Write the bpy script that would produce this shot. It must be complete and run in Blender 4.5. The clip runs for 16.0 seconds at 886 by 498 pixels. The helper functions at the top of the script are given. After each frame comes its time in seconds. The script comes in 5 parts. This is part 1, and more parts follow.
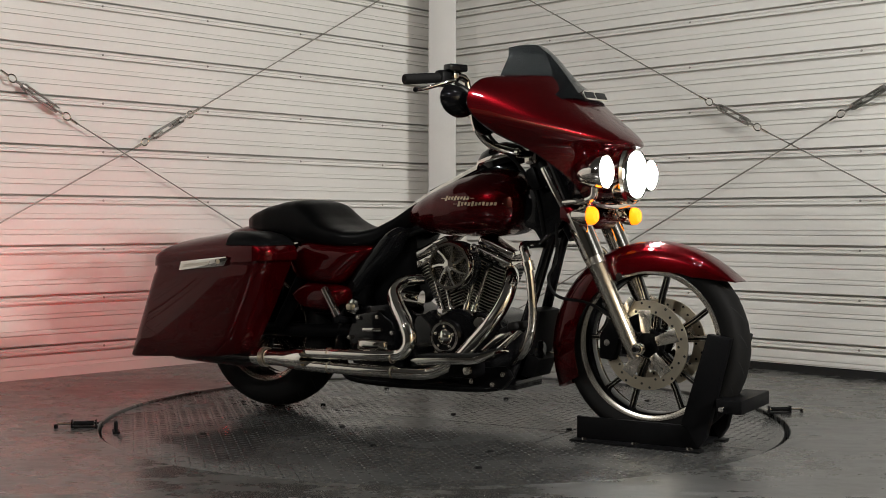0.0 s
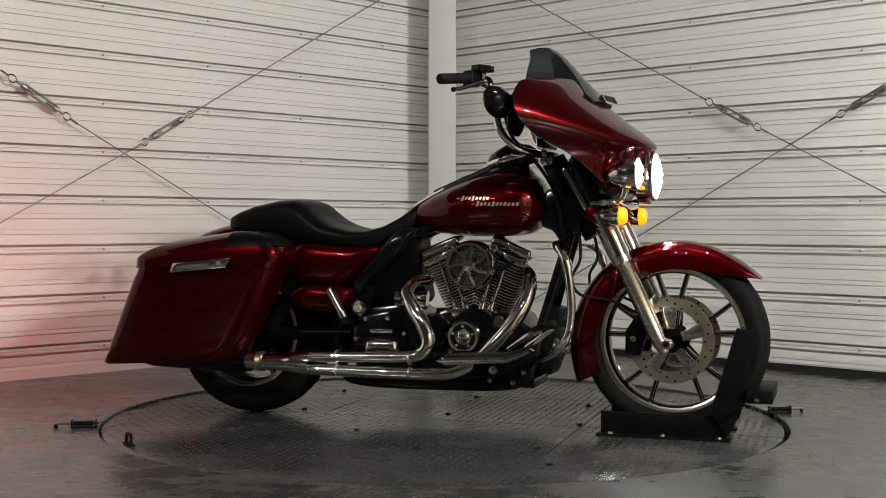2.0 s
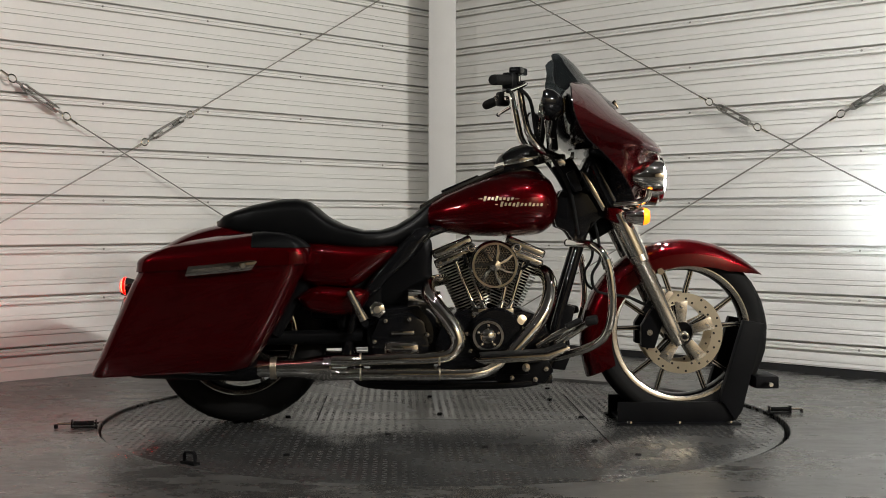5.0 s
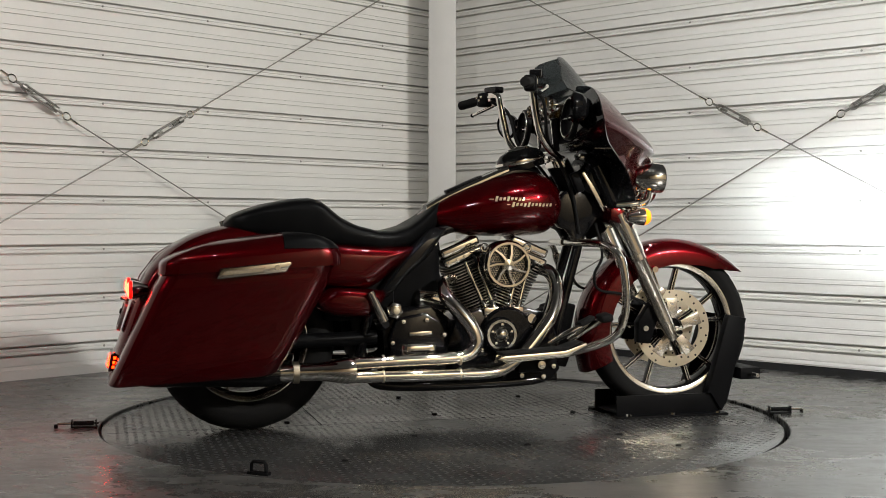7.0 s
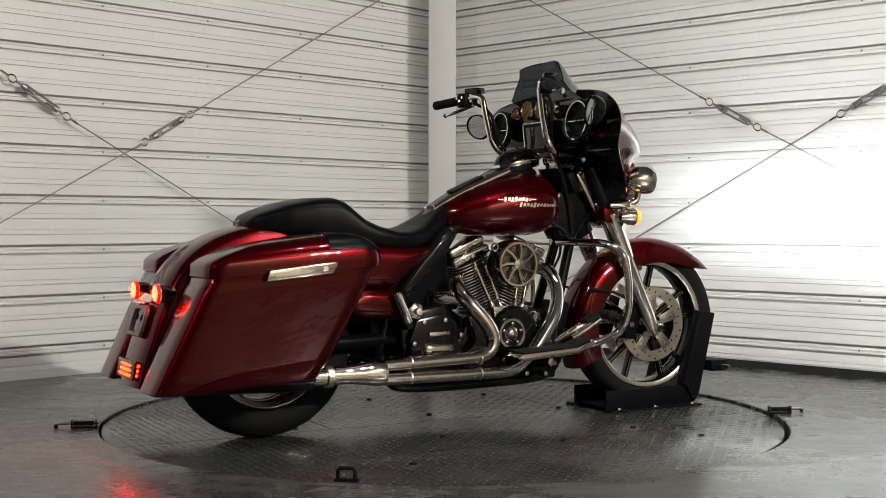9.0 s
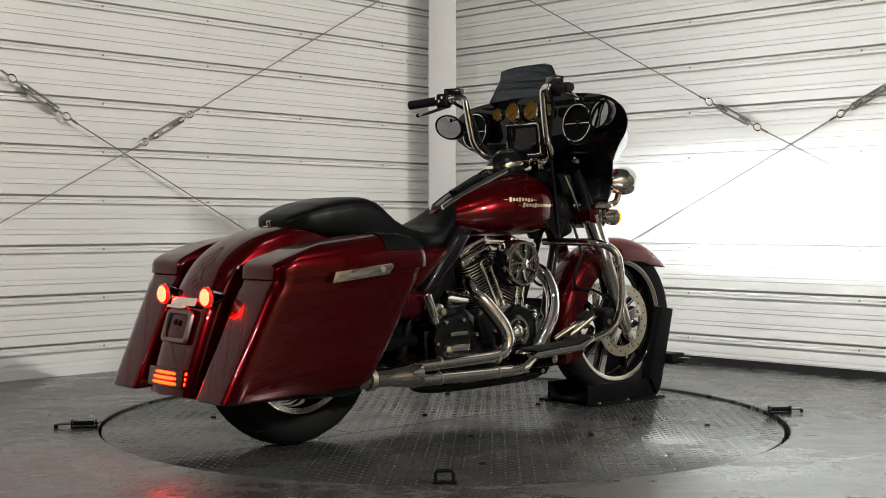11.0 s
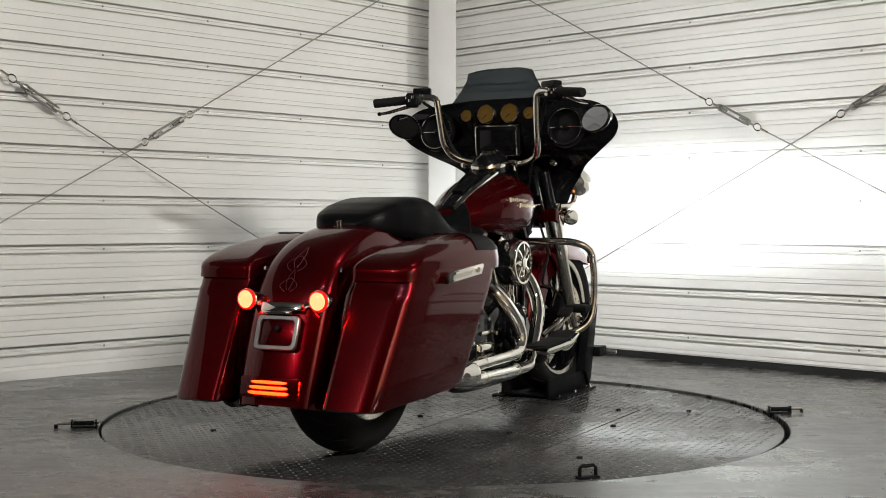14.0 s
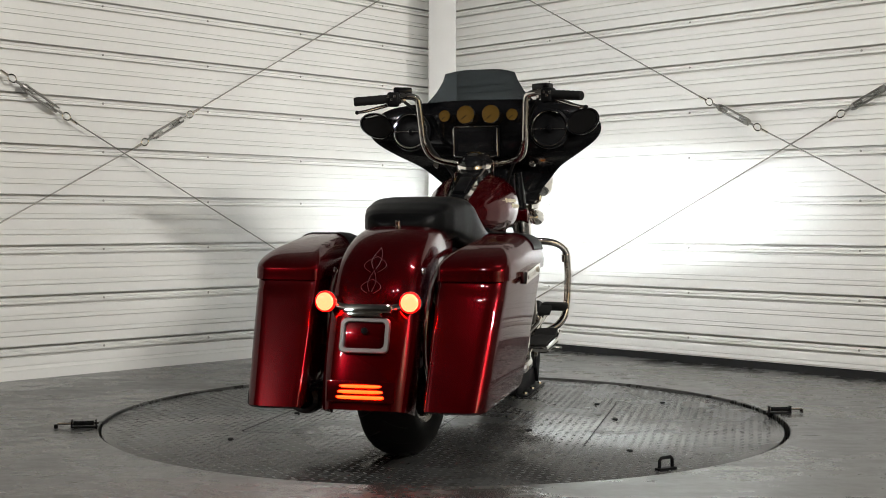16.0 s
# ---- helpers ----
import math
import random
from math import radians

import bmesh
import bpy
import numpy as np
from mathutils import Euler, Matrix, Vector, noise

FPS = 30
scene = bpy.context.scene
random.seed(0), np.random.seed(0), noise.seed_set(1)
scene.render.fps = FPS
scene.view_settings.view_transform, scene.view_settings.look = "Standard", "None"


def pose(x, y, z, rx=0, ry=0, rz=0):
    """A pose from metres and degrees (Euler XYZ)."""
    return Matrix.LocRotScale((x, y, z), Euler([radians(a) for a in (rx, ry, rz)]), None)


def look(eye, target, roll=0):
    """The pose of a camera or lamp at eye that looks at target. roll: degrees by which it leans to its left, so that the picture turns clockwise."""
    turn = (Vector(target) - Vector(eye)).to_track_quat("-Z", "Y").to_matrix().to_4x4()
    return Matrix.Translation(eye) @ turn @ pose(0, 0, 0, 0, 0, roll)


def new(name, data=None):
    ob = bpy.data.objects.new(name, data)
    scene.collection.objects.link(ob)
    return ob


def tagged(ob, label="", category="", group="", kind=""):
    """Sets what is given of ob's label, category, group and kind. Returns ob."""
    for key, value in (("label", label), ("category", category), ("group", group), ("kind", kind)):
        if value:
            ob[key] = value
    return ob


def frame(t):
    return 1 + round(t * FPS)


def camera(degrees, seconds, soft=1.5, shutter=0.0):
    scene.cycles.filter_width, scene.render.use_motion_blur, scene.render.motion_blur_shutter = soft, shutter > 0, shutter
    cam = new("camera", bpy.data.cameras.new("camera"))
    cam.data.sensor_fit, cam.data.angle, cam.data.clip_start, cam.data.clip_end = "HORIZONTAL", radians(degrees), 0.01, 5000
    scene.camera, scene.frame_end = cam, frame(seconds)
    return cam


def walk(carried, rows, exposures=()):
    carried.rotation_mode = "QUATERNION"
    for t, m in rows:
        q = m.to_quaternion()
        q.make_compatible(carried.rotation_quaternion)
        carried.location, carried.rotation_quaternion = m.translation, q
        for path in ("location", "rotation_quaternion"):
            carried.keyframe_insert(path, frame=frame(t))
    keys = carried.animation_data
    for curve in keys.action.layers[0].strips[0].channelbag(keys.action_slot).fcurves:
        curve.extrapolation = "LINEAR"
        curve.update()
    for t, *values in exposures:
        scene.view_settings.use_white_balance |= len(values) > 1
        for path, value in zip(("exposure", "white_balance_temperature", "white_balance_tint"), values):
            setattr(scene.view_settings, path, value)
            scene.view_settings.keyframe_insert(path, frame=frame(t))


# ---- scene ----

# ================= camera =================
cam = camera(39.01, 16.0, soft=0.9)
EYE = Vector((0.0, -4.749, 0.742))
VIEW = look(EYE, EYE + Vector((0.0, math.cos(radians(1.193)), -math.sin(radians(1.193)))), 0.08)
walk(cam, [(0.0, VIEW), (16.0, VIEW)])

# ================= plan =================
PHI = radians(46.0)
WA = Vector((math.cos(PHI), math.sin(PHI), 0))
WB = Vector((-math.sin(PHI), math.cos(PHI), 0))
DL, DR = 2.16, 2.232            # distance of the two walls from the turntable's axis
CORNER = WA * DR + WB * DL
ROOM, CEIL = 8.2, 3.0
PITCH = 0.2367                  # height of one course of the siding
RIB0 = 1.796 - 7 * PITCH        # height of the lowest rib
PSI, LAT = 22.2, -0.062         # heading of the motorcycle at 8 s, and its side offset on the table
RT = 1.256                      # turntable radius
FLOOR_Z = 0.008


def left_wall(s, h, z):
    """s metres from the corner along the wall, h metres off it."""
    return CORNER - WA * s - WB * h + Vector((0, 0, z))


def right_wall(s, h, z):
    return CORNER - WB * s - WA * h + Vector((0, 0, z))


def heading(t):
    s = (t - 8) / 8
    return 53.96 * s + 0.337 * s * s - 0.433 * s ** 3


# ================= light =================
world = bpy.data.worlds.new("world")
scene.world = world
world.use_nodes = True
world.node_tree.nodes["Background"].inputs[0].default_value = (0.6, 0.63, 0.7, 1)
world.node_tree.nodes["Background"].inputs[1].default_value = 0.05
scene.view_settings.exposure = 0.0


def unseen_lamp(place, target, watts, size, color):
    d = bpy.data.lights.new("unseen_lamp", "AREA")
    d.shape, d.size, d.energy, d.color = "DISK", size, watts, color
    ob = new("unseen_lamp", d)
    ob.matrix_world = look(place, target)
    return ob


# all out of view; last two groups added to brighten left wall and tan wall
for place, target, watts, count in (((-3.7, -4.0, 2.7), (0.9, 2.0, 0.3), 19, 3), ((3.7, -3.9, 2.7), (-0.9, 2.0, 0.3), 80, 3),
                                    ((-0.6, -3.0, 2.85), (-0.5, -2.2, 0.0), 5, 2), ((0.8, -1.3, 2.85), (-0.9, 2.0, 0.3), 12, 2), ((2.4, -4.6, 2.85), (4.2, -5.4, 0.8), 45, 2)):
    for k in range(count):
        unseen_lamp(Vector(place) + Vector((0.36 * (k - (count - 1) / 2), 0, 0)), target, watts, 0.07, (1.0, 0.985, 0.94))


# ================= materials =================
def mat(name, color, rough=0.5, metal=0.0, coat=0.0, spread=0.12, scale=8.0, fine=120.0, bump=0.0, rough_spread=0.1,
        emit=None, trans=0.0, spec=0.5):
    """A surface with variation at two scales in colour and gloss, and fine relief."""
    m = bpy.data.materials.new(name)
    m.use_nodes = True
    nt = m.node_tree
    b = nt.nodes["Principled BSDF"]
    b.inputs["Metallic"].default_value = metal
    b.inputs["Coat Weight"].default_value = coat
    b.inputs["Coat Roughness"].default_value = 0.03
    b.inputs["Specular IOR Level"].default_value = spec
    b.inputs["Transmission Weight"].default_value = trans
    co = nt.nodes.new("ShaderNodeTexCoord")
    n1 = nt.nodes.new("ShaderNodeTexNoise")
    n1.inputs["Scale"].default_value, n1.inputs["Detail"].default_value = scale, 5
    n2 = nt.nodes.new("ShaderNodeTexNoise")
    n2.inputs["Scale"].default_value, n2.inputs["Detail"].default_value = fine, 3
    nt.links.new(co.outputs["Object"], n1.inputs["Vector"])
    nt.links.new(co.outputs["Object"], n2.inputs["Vector"])
    mix = nt.nodes.new("ShaderNodeMath")
    mix.operation = "MULTIPLY_ADD"
    nt.links.new(n2.outputs["Fac"], mix.inputs[0])
    mix.inputs[1].default_value = 0.35
    nt.links.new(n1.outputs["Fac"], mix.inputs[2])
    ramp = nt.nodes.new("ShaderNodeMapRange")
    nt.links.new(mix.outputs[0], ramp.inputs["Value"])
    ramp.inputs["From Min"].default_value, ramp.inputs["From Max"].default_value = 0.35, 1.0
    ramp.inputs["To Min"].default_value, ramp.inputs["To Max"].default_value = 1 - spread, 1 + spread
    mul = nt.nodes.new("ShaderNodeVectorMath")
    mul.operation = "MULTIPLY"
    mul.inputs[0].default_value = color
    nt.links.new(ramp.outputs[0], mul.inputs[1])
    nt.links.new(mul.outputs[0], b.inputs["Base Color"])
    rr = nt.nodes.new("ShaderNodeMapRange")
    nt.links.new(n1.outputs["Fac"], rr.inputs["Value"])
    rr.inputs["From Min"].default_value, rr.inputs["From Max"].default_value = 0.3, 0.7
    rr.inputs["To Min"].default_value = max(0.0, rough * (1 - rough_spread))
    rr.inputs["To Max"].default_value = min(1.0, rough * (1 + rough_spread))
    nt.links.new(rr.outputs[0], b.inputs["Roughness"])
    if bump:
        bp = nt.nodes.new("ShaderNodeBump")
        bp.inputs["Strength"].default_value, bp.inputs["Distance"].default_value = bump, 0.002
        nt.links.new(n2.outputs["Fac"], bp.inputs["Height"])
        nt.links.new(bp.outputs[0], b.inputs["Normal"])
    if emit:
        b.inputs["Emission Color"].default_value = (*emit[0], 1)
        b.inputs["Emission Strength"].default_value = emit[1]
    return m


RED = mat("candy_red_paint", (0.056, 0.0005, 0.0017), 0.25, 0.70, coat=0.65, spread=0.10, fine=900, spec=0.0)
BLACK = mat("gloss_black", (0.004, 0.004, 0.0045), 0.10, coat=0.12, spread=0.2, spec=0.28)
SATIN = mat("satin_black", (0.0042, 0.0042, 0.0046), 0.34, spread=0.25, bump=0.05, spec=0.045)
CHROME = mat("chrome", (0.84, 0.81, 0.76), 0.04, 1.0, spread=0.04, rough_spread=0.3)
ALLOY = mat("machined_alloy", (0.70, 0.65, 0.57), 0.24, 1.0, spread=0.08, bump=0.05)
STEEL = mat("brake_steel", (0.60, 0.53, 0.41), 0.33, 1.0, spread=0.12, bump=0.08)
LEATHER = mat("black_leather", (0.0032, 0.0032, 0.0034), 0.34, spread=0.25, fine=350, bump=0.12, rough_spread=0.2, spec=0.07)
RUBBER = mat("tyre_rubber", (0.0065, 0.0063, 0.0063), 0.7, spread=0.3, bump=0.3, spec=0.12)
CAST = mat("black_engine_casting", (0.0035, 0.0035, 0.004), 0.11, spread=0.3, fine=260, bump=0.06, spec=0.35)
FIN = mat("fin_edge_alloy", (0.62, 0.58, 0.52), 0.3, 1.0, spread=0.15)
SMOKE = mat("smoked_screen", (0.085, 0.10, 0.11), 0.04, trans=0.96, spread=0.03)
GLASSM = mat("tinted_mirror_glass", (0.30, 0.31, 0.33), 0.03, 1.0, spread=0.02)
GLASS = mat("clear_lens", (0.9, 0.92, 0.95), 0.04, trans=0.6, spread=0.02)
PLATECHROME = mat("dull_chrome", (0.20, 0.19, 0.185), 0.32, 1.0, spread=0.05)
BEAM = mat("white_led", (0.9, 0.9, 0.9), 0.3, emit=((0.88, 0.97, 1.0), 20000.0))
GLOW = mat("lamp_lens_lit", (0.9, 0.9, 0.9), 0.3, emit=((0.93, 0.98, 1.0), 130.0))
AMBER = mat("amber_lamp_lit", (0.9, 0.4, 0.02), 0.3, emit=((1.0, 0.20, 0.001), 2.0))
TAIL = mat("red_lamp_lit", (0.8, 0.02, 0.02), 0.3, emit=((1.0, 0.0036, 0.0014), 215.0))
STRIP = mat("red_led_strip_lit", (0.8, 0.02, 0.02), 0.3, emit=((1.0, 0.0050, 0.0003), 65.0))
DIAL = mat("amber_dial_face", (0.02, 0.010, 0.003), 0.6, spread=0.1, spec=0.05, emit=((1.0, 0.56, 0.09), 0.06))
BADGE = mat("brushed_silver_badge", (0.55, 0.47, 0.33), 0.28, 0.7, spread=0.08)
REDLENS = mat("red_lens_rim", (0.5, 0.01, 0.01), 0.2, emit=((1.0, 0.003, 0.001), 1.6))
SIDING = mat("white_painted_steel", (0.70, 0.69, 0.66), 0.36, spread=0.05, scale=1.6, fine=60, bump=0.03, rough_spread=0.15)
POST = mat("post_paint", (0.52, 0.51, 0.49), 0.5, spread=0.05, bump=0.03)
CONCRETE = mat("dark_sealed_concrete", (0.062, 0.0605, 0.057), 0.24, spec=0.9, spread=0.5, scale=2.0, fine=38, bump=0.10, rough_spread=0.35)
PLATE = mat("worn_checker_plate", (0.050, 0.050, 0.0485), 0.24, 0.3, spread=0.5, scale=3.0, fine=70, bump=0.08, rough_spread=0.4)
TREAD = mat("polished_tread", (0.105, 0.105, 0.102), 0.28, 0.55, spread=0.3, scale=4.0)


def scuffed(m):
    """Drag marks, blotches and trowel streaks in the colour and gloss of a floor."""
    nt = m.node_tree
    b = nt.nodes["Principled BSDF"]
    co = nt.nodes.new("ShaderNodeTexCoord")
    facs = []
    for scale, stretch, turn, lo, hi in ((1.1, (1.0, 7.0, 1.0), 0.5, 0.50, 0.70), (7.0, (1.0, 1.6, 1.0), 1.1, 0.46, 0.62), (26.0, (1.0, 1.0, 1.0), 0.0, 0.50, 0.68)):
        mp = nt.nodes.new("ShaderNodeMapping")
        mp.inputs["Scale"].default_value, mp.inputs["Rotation"].default_value = stretch, (0, 0, turn)
        nt.links.new(co.outputs["Object"], mp.inputs["Vector"])
        no = nt.nodes.new("ShaderNodeTexNoise")
        no.inputs["Scale"].default_value, no.inputs["Detail"].default_value, no.inputs["Roughness"].default_value = scale, 8, 0.68
        nt.links.new(mp.outputs[0], no.inputs["Vector"])
        mr = nt.nodes.new("ShaderNodeMapRange")
        mr.inputs["From Min"].default_value, mr.inputs["From Max"].default_value = lo, hi
        nt.links.new(no.outputs["Fac"], mr.inputs["Value"])
        facs.append(mr)
    tot = nt.nodes.new("ShaderNodeMath")
    tot.operation = "ADD"
    nt.links.new(facs[0].outputs[0], tot.inputs[0])
    nt.links.new(facs[1].outputs[0], tot.inputs[1])
    tot2 = nt.nodes.new("ShaderNodeMath")
    tot2.operation = "MULTIPLY_ADD"
    tot2.inputs[1].default_value = 0.5
    nt.links.new(facs[2].outputs[0], tot2.inputs[0])
    nt.links.new(tot.outputs[0], tot2.inputs[2])
    gain = nt.nodes.new("ShaderNodeMapRange")
    gain.inputs["From Max"].default_value = 2.2
    gain.inputs["To Min"].default_value, gain.inputs["To Max"].default_value = 0.72, 1.7
    nt.links.new(tot2.outputs[0], gain.inputs["Value"])
    old = b.inputs["Base Color"].links[0].from_socket
    mul = nt.nodes.new("ShaderNodeVectorMath")
    mul.operation = "MULTIPLY"
    nt.links.new(old, mul.inputs[0])
    nt.links.new(gain.outputs[0], mul.inputs[1])
    nt.links.new(mul.outputs[0], b.inputs["Base Color"])
    rough = b.inputs["Roughness"].links[0].from_socket
    ad = nt.nodes.new("ShaderNodeMath")
    ad.operation = "MULTIPLY_ADD"
    ad.inputs[1].default_value = 0.10
    nt.links.new(tot2.outputs[0], ad.inputs[0])
    nt.links.new(rough, ad.inputs[2])
    nt.links.new(ad.outputs[0], b.inputs["Roughness"])


scuffed(CONCRETE)
IRON = mat("black_steel", (0.0045, 0.0045, 0.005), 0.45, spread=0.25, bump=0.12, spec=0.06)
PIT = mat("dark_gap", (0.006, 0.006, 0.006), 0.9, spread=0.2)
ROD = mat("galvanised_rod", (0.30, 0.29, 0.27), 0.42, 0.9, spread=0.2)
CEILING = mat("ceiling_paint", (0.05, 0.05, 0.05), 0.8, spread=0.05)
# dark tone stands in for the unlit room out of view
DARKWALL = mat("unseen_wall_dark", (0.032, 0.029, 0.025), 0.7, spread=0.1)
TANWALL = mat("tan_wall_paint", (0.62, 0.49, 0.32), 0.7, spread=0.1)


# ================= mesh helpers =================
SHIFT = Matrix.Identity(4)


def part(name, bm, material, parent=None, label="", angle=38, kind="", category="", group="", apply=True):
    """One mesh object out of a bmesh, under its thing or part."""
    if apply:
        bmesh.ops.transform(bm, matrix=SHIFT, verts=bm.verts)
    bmesh.ops.recalc_face_normals(bm, faces=bm.faces)
    me = bpy.data.meshes.new(name)
    bm.to_mesh(me)
    bm.free()
    me.materials.append(material)
    me.shade_smooth()
    me.set_sharp_from_angle(angle=radians(angle))
    ob = new(name, me)
    if parent:
        ob.parent = parent
    return tagged(ob, label, category, group, kind)


def loft(rings, close=True, caps=True, bm=None):
    bm = bm or bmesh.new()
    vs = [[bm.verts.new(p) for p in r] for r in rings]
    n = len(rings[0])
    for a, b in zip(vs, vs[1:]):
        for i in range(n if close else n - 1):
            j = (i + 1) % n
            bm.faces.new((a[i], a[j], b[j], b[i]))
    if caps and close:
        bm.faces.new(vs[0][::-1])
        bm.faces.new(vs[-1])
    return bm


def smooth_path(pts, per=8):
    """Catmull-Rom through the points."""
    P = [Vector(p) for p in pts]
    P = [P[0] * 2 - P[1]] + P + [P[-1] * 2 - P[-2]]
    out = []
    for i in range(1, len(P) - 2):
        a, b, c, d = P[i - 1:i + 3]
        for k in range(per):
            t = k / per
            out.append(0.5 * ((2 * b) + (c - a) * t + (2 * a - 5 * b + 4 * c - d) * t * t + (3 * b - a - 3 * c + d) * t ** 3))
    out.append(P[-2])
    return out


def tube(pts, r, seg=12, per=8, bm=None, smooth=True):
    """A round tube; r is one radius or one for each given point."""
    rs = list(r) if isinstance(r, (list, tuple)) else [r] * len(pts)
    path = smooth_path(pts, per) if smooth and len(pts) > 2 else [Vector(p) for p in pts]
    m = len(path) - 1
    rings, up = [], None
    for i, p in enumerate(path):
        d = (path[min(i + 1, m)] - path[max(i - 1, 0)]).normalized()
        if up is None:
            up = d.orthogonal().normalized()
        up = (up - d * up.dot(d)).normalized()
        side = d.cross(up)
        f = i / max(m, 1) * (len(rs) - 1)
        k = min(int(f), len(rs) - 2)
        rad = rs[k] + (rs[k + 1] - rs[k]) * (f - k)
        rings.append([p + (up * math.cos(a) + side * math.sin(a)) * rad for a in [2 * math.pi * q / seg for q in range(seg)]])
    return loft(rings, bm=bm)


def lathe(profile, center, axis=(0, 1, 0), seg=40, bm=None, closed=False):
    """Turns (along, radius) about an axis through center."""
    ax = Vector(axis).normalized()
    u = ax.orthogonal().normalized()
    w = ax.cross(u)
    c = Vector(center)
    rings = []
    for k in range(seg):
        a = 2 * math.pi * k / seg
        rings.append([c + ax * h + (u * math.cos(a) + w * math.sin(a)) * max(r, 0.0004) for h, r in profile])
    bm = bm or bmesh.new()
    vs = [[bm.verts.new(p) for p in r] for r in rings]
    m = len(profile)
    for i in range(seg):
        a, b = vs[i], vs[(i + 1) % seg]
        for j in range(m if closed else m - 1):
            q = (j + 1) % m
            bm.faces.new((a[j], a[q], b[q], b[j]))
    return bm


def box(center, size, bevel=0.004, rot=None, bm=None, seg=2):
    b2 = bmesh.new()
    bmesh.ops.create_cube(b2, size=1)
    bmesh.ops.scale(b2, vec=size, verts=b2.verts)
    if bevel:
        bmesh.ops.bevel(b2, geom=b2.edges[:], offset=bevel, segments=seg, affect="EDGES", profile=0.6)
    m = Matrix.Translation(center)
    if rot:
        m = m @ Euler([radians(a) for a in rot]).to_matrix().to_4x4()
    bmesh.ops.transform(b2, matrix=m, verts=b2.verts)
    return join(bm, b2)


def join(bm, b2):
    if bm is None:
        return b2
    me = bpy.data.meshes.new("tmp")
    b2.to_mesh(me)
    b2.free()
    bm.from_mesh(me)
    bpy.data.meshes.remove(me)
    return bm


def prism(outline, y0, y1, bevel=0.006, bm=None, seg=2):
    """An outline in x and z, as thick as from y0 to y1, with rounded edges."""
    b2 = bmesh.new()
    a = [b2.verts.new((x, y0, z)) for x, z in outline]
    b = [b2.verts.new((x, y1, z)) for x, z in outline]
    n = len(outline)
    b2.faces.new(a)
    b2.faces.new(b[::-1])
    for i in range(n):
        j = (i + 1) % n
        b2.faces.new((a[i], b[i], b[j], a[j]))
    bmesh.ops.recalc_face_normals(b2, faces=b2.faces)
    if bevel:
        bmesh.ops.bevel(b2, geom=b2.edges[:], offset=bevel, segments=seg, affect="EDGES", profile=0.6)
    return join(bm, b2)


def pillow(outline, y0, bulge, sg, bm=None, n=7, power=2.2):
    """A panel over an outline in x and z that swells out to y0 + bulge in its middle, rounded at its rim."""
    P = smooth_path([Vector((x, 0, z)) for x, z in outline] + [Vector((outline[0][0], 0, outline[0][1]))], 5)[:-1]
    c = sum(P, Vector()) / len(P)
    rings = []
    for k in range(n + 1):
        f = 1 - 0.97 * (k / n)
        y = y0 + bulge * (1 - f ** (power * 1.6)) ** (1 / power)
        rings.append([Vector((c.x + (p.x - c.x) * f, y * sg, c.z + (p.z - c.z) * f)) for p in P])
    rings.insert(0, [Vector((p.x, (y0 - 0.05) * sg, p.z)) for p in P])
    return loft(rings, bm=bm)


def lerp_table(table, x):
    """Smoothly reads columns out of rows (x, a, b, ...)."""
    for r0, r1 in zip(table, table[1:]):
        if x <= r1[0]:
            f = min(1, max(0, (x - r0[0]) / (r1[0] - r0[0])))
            return [a + (b - a) * f for a, b in zip(r0[1:], r1[1:])]
    return list(table[-1][1:])


def superring(x, cy, half, zb, zt, n=28, e=2.4, eb=None):
    """A rounded cross-section at x: width 2*half, from zb to zt."""
    out = []
    zc, hz = (zb + zt) / 2, (zt - zb) / 2
    for k in range(n):
        a = 2 * math.pi * k / n
        c, s = math.cos(a), math.sin(a)
        ee = eb if eb and s < 0 else e
        out.append((x, cy + half * math.copysign(abs(c) ** (2 / ee), c), zc + hz * math.copysign(abs(s) ** (2 / ee), s)))
    return out


# ================= room =================
def flat(corners, name, material, thick, kind="structure", label="", category=""):
    """A slab with the given upper face."""
    bm = bmesh.new()
    n = (Vector(corners[1]) - Vector(corners[0])).cross(Vector(corners[2]) - Vector(corners[0])).normalized()
    a = [bm.verts.new(c) for c in corners]
    b = [bm.verts.new(Vector(c) - n * thick) for c in corners]
    bm.faces.new(a)
    bm.faces.new(b[::-1])
    for i in range(len(a)):
        j = (i + 1) % len(a)
        bm.faces.new((a[i], b[i], b[j], a[j]))
    return part(name, bm, material, None, label, kind=kind, category=category, apply=False)


